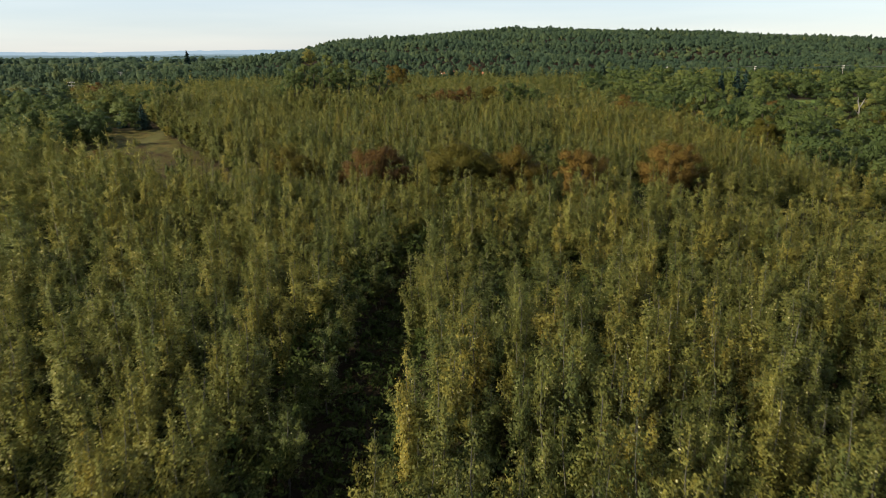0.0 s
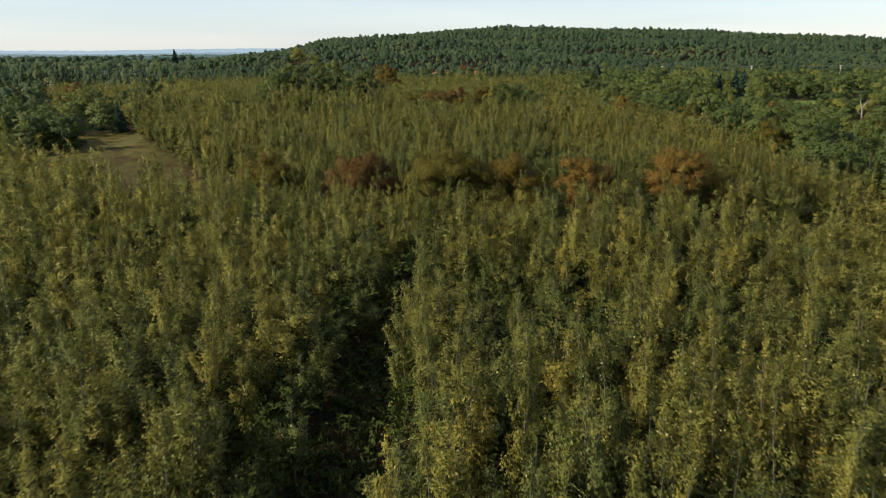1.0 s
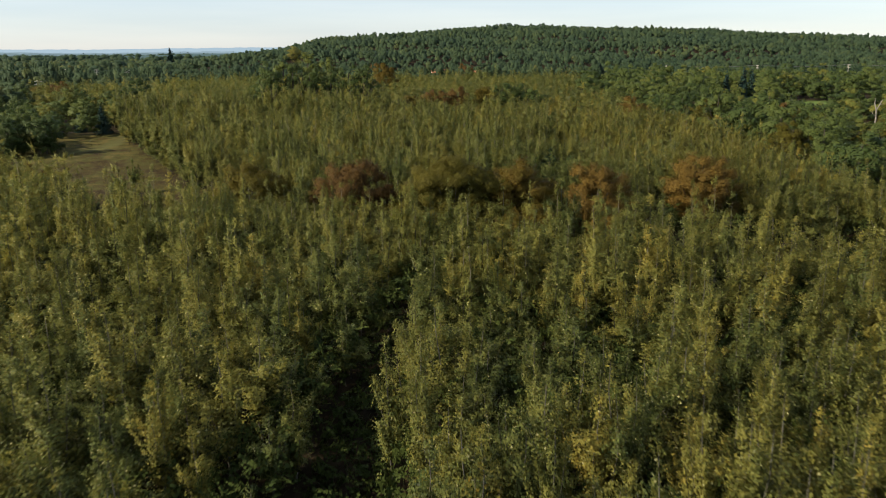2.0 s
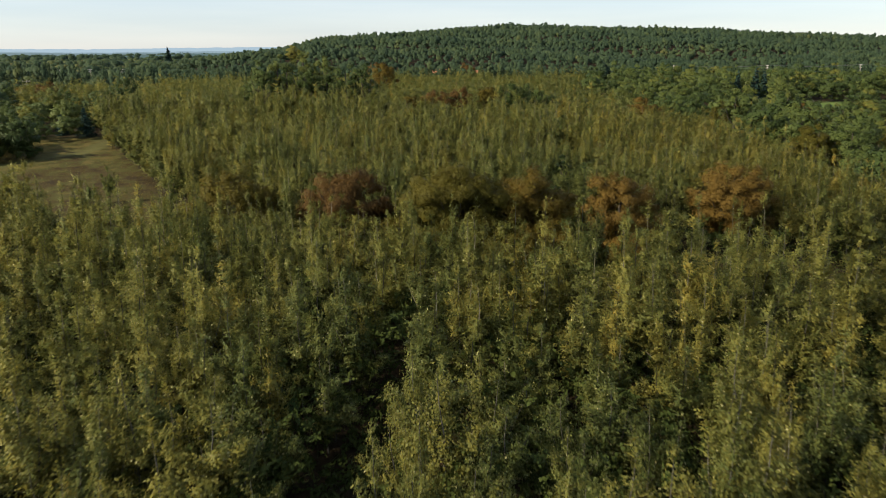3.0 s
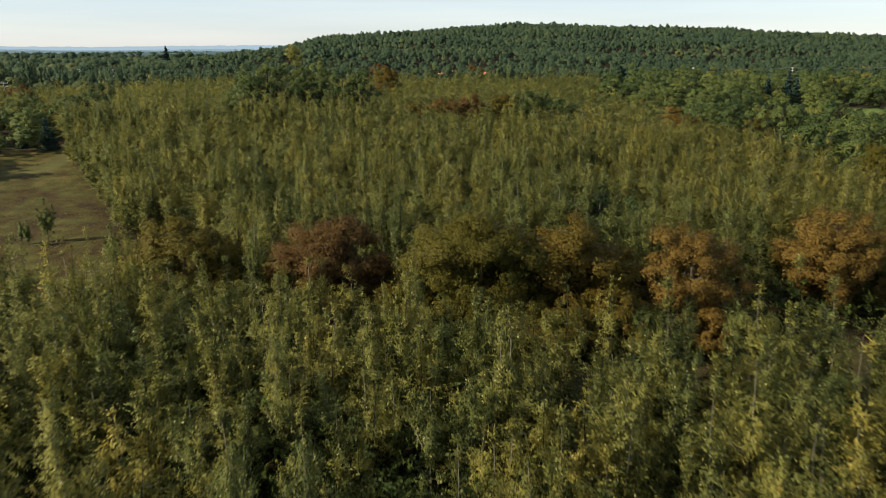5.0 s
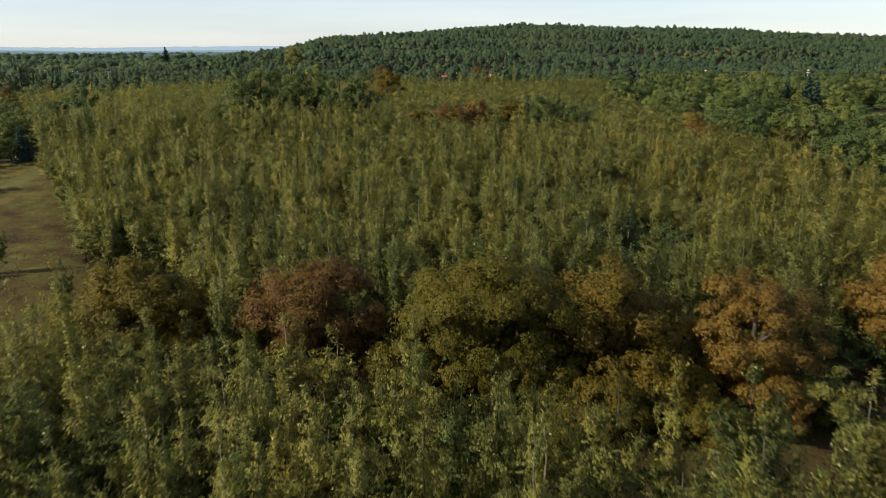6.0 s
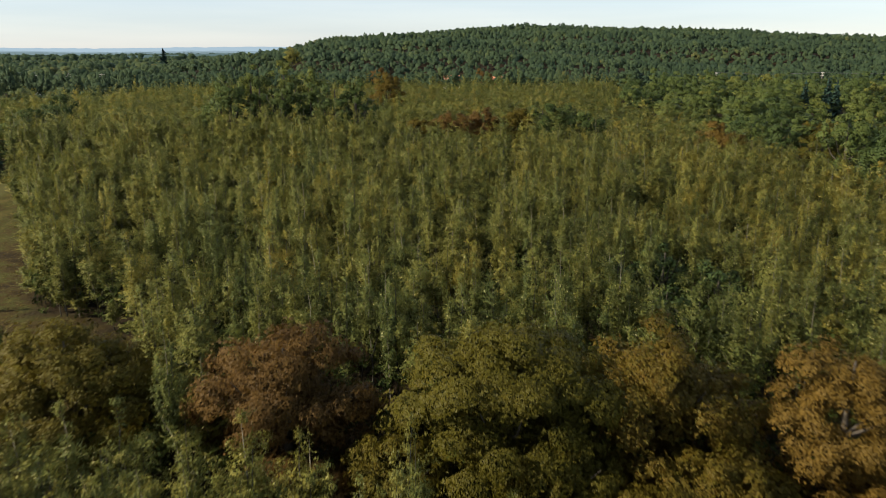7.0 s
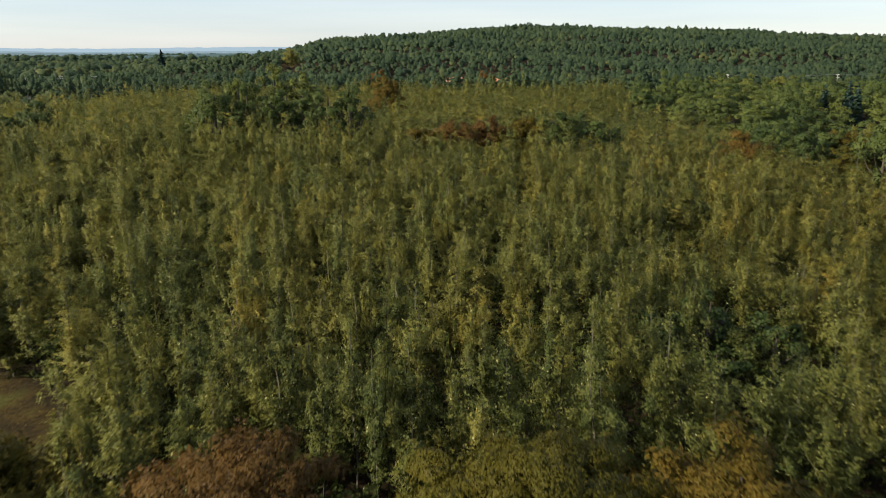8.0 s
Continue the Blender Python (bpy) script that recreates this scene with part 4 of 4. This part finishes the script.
def dead_tree(x, y, h):
    """A bare, forked, bleached trunk."""
    ob = new("dead_tree")
    lines = [("trunk", [(0, 0, -0.3), (0.1, 0, h * 0.45), (-0.1, 0.1, h * 0.72)], (0.32, 0.25, 0.18)),
             ("limb", [(-0.1, 0.1, h * 0.7), (-0.7, 0.2, h * 0.86), (-0.8, 0.1, h)], (0.24, 0.15, 0.05)),
             ("limb", [(-0.1, 0.1, h * 0.68), (0.9, 0.3, h * 0.82), (1.5, 0.1, h * 0.95)], (0.22, 0.15, 0.05)),
             ("limb", [(0.05, 0, h * 0.5), (-1.2, -0.2, h * 0.6), (-1.7, 0, h * 0.66)], (0.14, 0.1, 0.04)),
             ("limb", [(0.9, 0.3, h * 0.82), (1.9, 0.4, h * 0.84), (2.3, 0.2, h * 0.9)], (0.12, 0.08, 0.03))]
    for name, pts, radii in lines:
        v, f = tube(pts, radii, 7)
        mesh_object(name, v, f, [DEAD_BARK], smooth=True, parent=ob)
    put(ob, x, y)
    return tagged(ob, "bare bleached dead tree standing above the oaks", "tree")


dead_tree(136, 253, 11.5)


# ---- houses and poles in the distance ----
def plain(name, colour, rough=0.8, var=0.25):
    c = Vector(colour)
    return mottled(name, [(0.3, tuple(c * (1 - var))), (0.7, tuple(c))], 1.2, rough, 0.2)


WHITE_WALL = plain("white_siding", (0.78, 0.76, 0.72), 0.7, 0.12)
BRICK_WALL = plain("brick_wall", (0.30, 0.13, 0.09), 0.9)
TILE_ROOF = plain("terracotta_roof", (0.42, 0.16, 0.08), 0.8)
GREY_ROOF = plain("grey_roof", (0.30, 0.30, 0.30), 0.8)
PALE_ROOF = plain("pale_metal_roof", (0.62, 0.63, 0.64), 0.5, 0.1)
DARK_GLASS = plain("window_glass", (0.03, 0.035, 0.04), 0.1)
POLE_WOOD = plain("pole_wood", (0.34, 0.31, 0.27), 0.9)
CABLE = plain("cable", (0.12, 0.12, 0.12), 0.6)


def part(name, bm, mat, parent, label=""):
    me = bpy.data.meshes.new(name)
    bm.to_mesh(me)
    bm.free()
    me.materials.append(mat)
    ob = new(name, me)
    ob.parent = parent
    if label:
        tagged(ob, label)
    return ob


def box(x0, x1, y0, y1, z0, z1, bevel=0.0):
    bm = bmesh.new()
    bmesh.ops.create_cube(bm, size=1, matrix=Matrix.LocRotScale(((x0 + x1) / 2, (y0 + y1) / 2, (z0 + z1) / 2), None, (x1 - x0, y1 - y0, z1 - z0)))
    if bevel:
        bmesh.ops.bevel(bm, geom=bm.edges[:], offset=bevel, segments=1, affect="EDGES")
    return bm


def gable(w, d, z0, rise, over=0.4, thick=0.2):
    """Two roof slabs over a body w x d, ridge along x."""
    bm = bmesh.new()
    for side in (-1, 1):
        run = d / 2 + over
        drop = rise * over / (d / 2)
        a = [(-w / 2 - over, side * run, z0 - drop), (w / 2 + over, side * run, z0 - drop), (w / 2 + over, 0, z0 + rise), (-w / 2 - over, 0, z0 + rise)]
        lo = [bm.verts.new(p) for p in a]
        hi = [bm.verts.new((p[0], p[1], p[2] + thick)) for p in a]
        bm.faces.new(lo[::-1]), bm.faces.new(hi)
        for k in range(4):
            bm.faces.new((lo[k], lo[(k + 1) % 4], hi[(k + 1) % 4], hi[k]))
    return bm


def house(x, y, w, d, h, rise, turn, wall, roof, label, floors=2):
    ob = new("house")
    bm = box(-w / 2, w / 2, -d / 2, d / 2, -0.5, h)
    for sx in (-1, 1):
        a, b, c = (bm.verts.new(p) for p in ((sx * w / 2, -d / 2, h), (sx * w / 2, d / 2, h), (sx * w / 2, 0, h + rise)))
        bm.faces.new((a, b, c))
    part("wall", bm, wall, ob)
    part("roof", gable(w, d, h, rise), roof, ob)
    part("chimney", box(w * 0.2, w * 0.2 + 0.7, 0.3, 1.0, h + rise * 0.3, h + rise + 0.9, 0.04), BRICK_WALL, ob)
    for floor in range(floors):
        z = 1.0 + floor * 2.8
        for k in range(3):
            cx = -w / 2 + w * (k + 0.5) / 3
            if floor == 0 and k == 1:
                part("door", box(cx - 0.5, cx + 0.5, -d / 2 - 0.05, -d / 2 + 0.05, 0.1, 2.15), GREY_ROOF, ob)
                continue
            win = part("window", box(cx - 0.62, cx + 0.62, -d / 2 - 0.06, -d / 2 + 0.04, z - 0.08, z + 1.45), WHITE_WALL, ob)
            part("pane", box(cx - 0.5, cx + 0.5, -d / 2 - 0.09, -d / 2 - 0.065, z + 0.04, z + 1.33), DARK_GLASS, win)
    ob.matrix_basis = pose(x, y, float(land(x, y)), 0, 0, turn)
    return tagged(ob, label, "house", "village houses")


house(3.5, 446, 7, 6, 4.6, 2.2, 12, WHITE_WALL, TILE_ROOF, "white two-storey house with a terracotta gable roof")
house(24, 449, 8, 6, 4.2, 2.4, -20, BRICK_WALL, TILE_ROOF, "dark red brick house half hidden by trees")
house(-152, 322, 9, 6, 3.0, 1.8, 25, WHITE_WALL, PALE_ROOF, "low white house with a pale metal roof", 1)
house(-214, 480, 9, 7, 3.4, 2.2, 10, WHITE_WALL, GREY_ROOF, "white house with a grey roof among trees", 1)
house(-196, 476, 10, 7, 3.4, 2.4, -14, WHITE_WALL, GREY_ROOF, "white house with a grey roof among trees", 1)
house(-178, 474, 8, 7, 3.2, 2.2, 30, WHITE_WALL, PALE_ROOF, "white house with a pale roof among trees", 1)


def utility_pole(x, y, h, turn):
    ob = new("utility_pole")
    v, f = tube([(0, 0, -0.5), (0, 0, h * 0.5), (0, 0, h)], (0.17, 0.15, 0.11), 8)
    mesh_object("pole", v, f, [POLE_WOOD], smooth=True, parent=ob)
    for z in (h - 0.5, h - 1.6):
        arm = part("crossarm", box(-1.4, 1.4, -0.07, 0.07, z - 0.08, z + 0.08, 0.02), POLE_WOOD, ob)
        for k in (-1.25, -0.5, 0.5, 1.25):
            part("insulator", box(k - 0.06, k + 0.06, -0.06, 0.06, z + 0.08, z + 0.3, 0.02), WHITE_WALL, arm)
    ob.matrix_basis = pose(x, y, float(land(x, y)), 0, 0, turn)
    return tagged(ob, "weathered wooden utility pole with two crossarms", "pole", "utility poles")


for px, py, ph in ((-208, 468, 12.5), (-190, 466, 12), (-172, 464, 12), (-150, 318, 10.5)):
    utility_pole(px, py, ph, 8)
LINE = [(px, 402, float(land(px, 402)) + 9.6) for px in (115, 160, 205, 250)]
for px, py, pz in LINE:
    utility_pole(px, py, 10.0, 90)
for side in (-1.2, 1.2):
    pts = []
    for (ax, ay, az), (bx, by, bz) in zip(LINE, LINE[1:]):
        for k in range(8):
            f = k / 8
            pts.append((ax + (bx - ax) * f, 402 + side, az + (bz - az) * f - 3.2 * f * (1 - f) + 0.25))
    v, f = tube(pts, [0.045] * len(pts), 4)
    tagged(mesh_object("power_cable", v, f, [CABLE], smooth=True), "thin sagging power cable strung between poles", "cable", "power cables")

# the stand carries on beyond the sides and behind the start
x, y = scatter(-105, 112, -40, 97, 3.4)
ok = ~in_view(x, y, 9.5) | (y < 15)
ok &= y < near_limit(x)
outer = aspen_spots(x[ok], y[ok])
outer[:, 3] *= 1.15
stand("aspen_stand", BUSHY, outer, [ASPEN_LEAF], "young aspens on the outskirts of the stand", "trees")
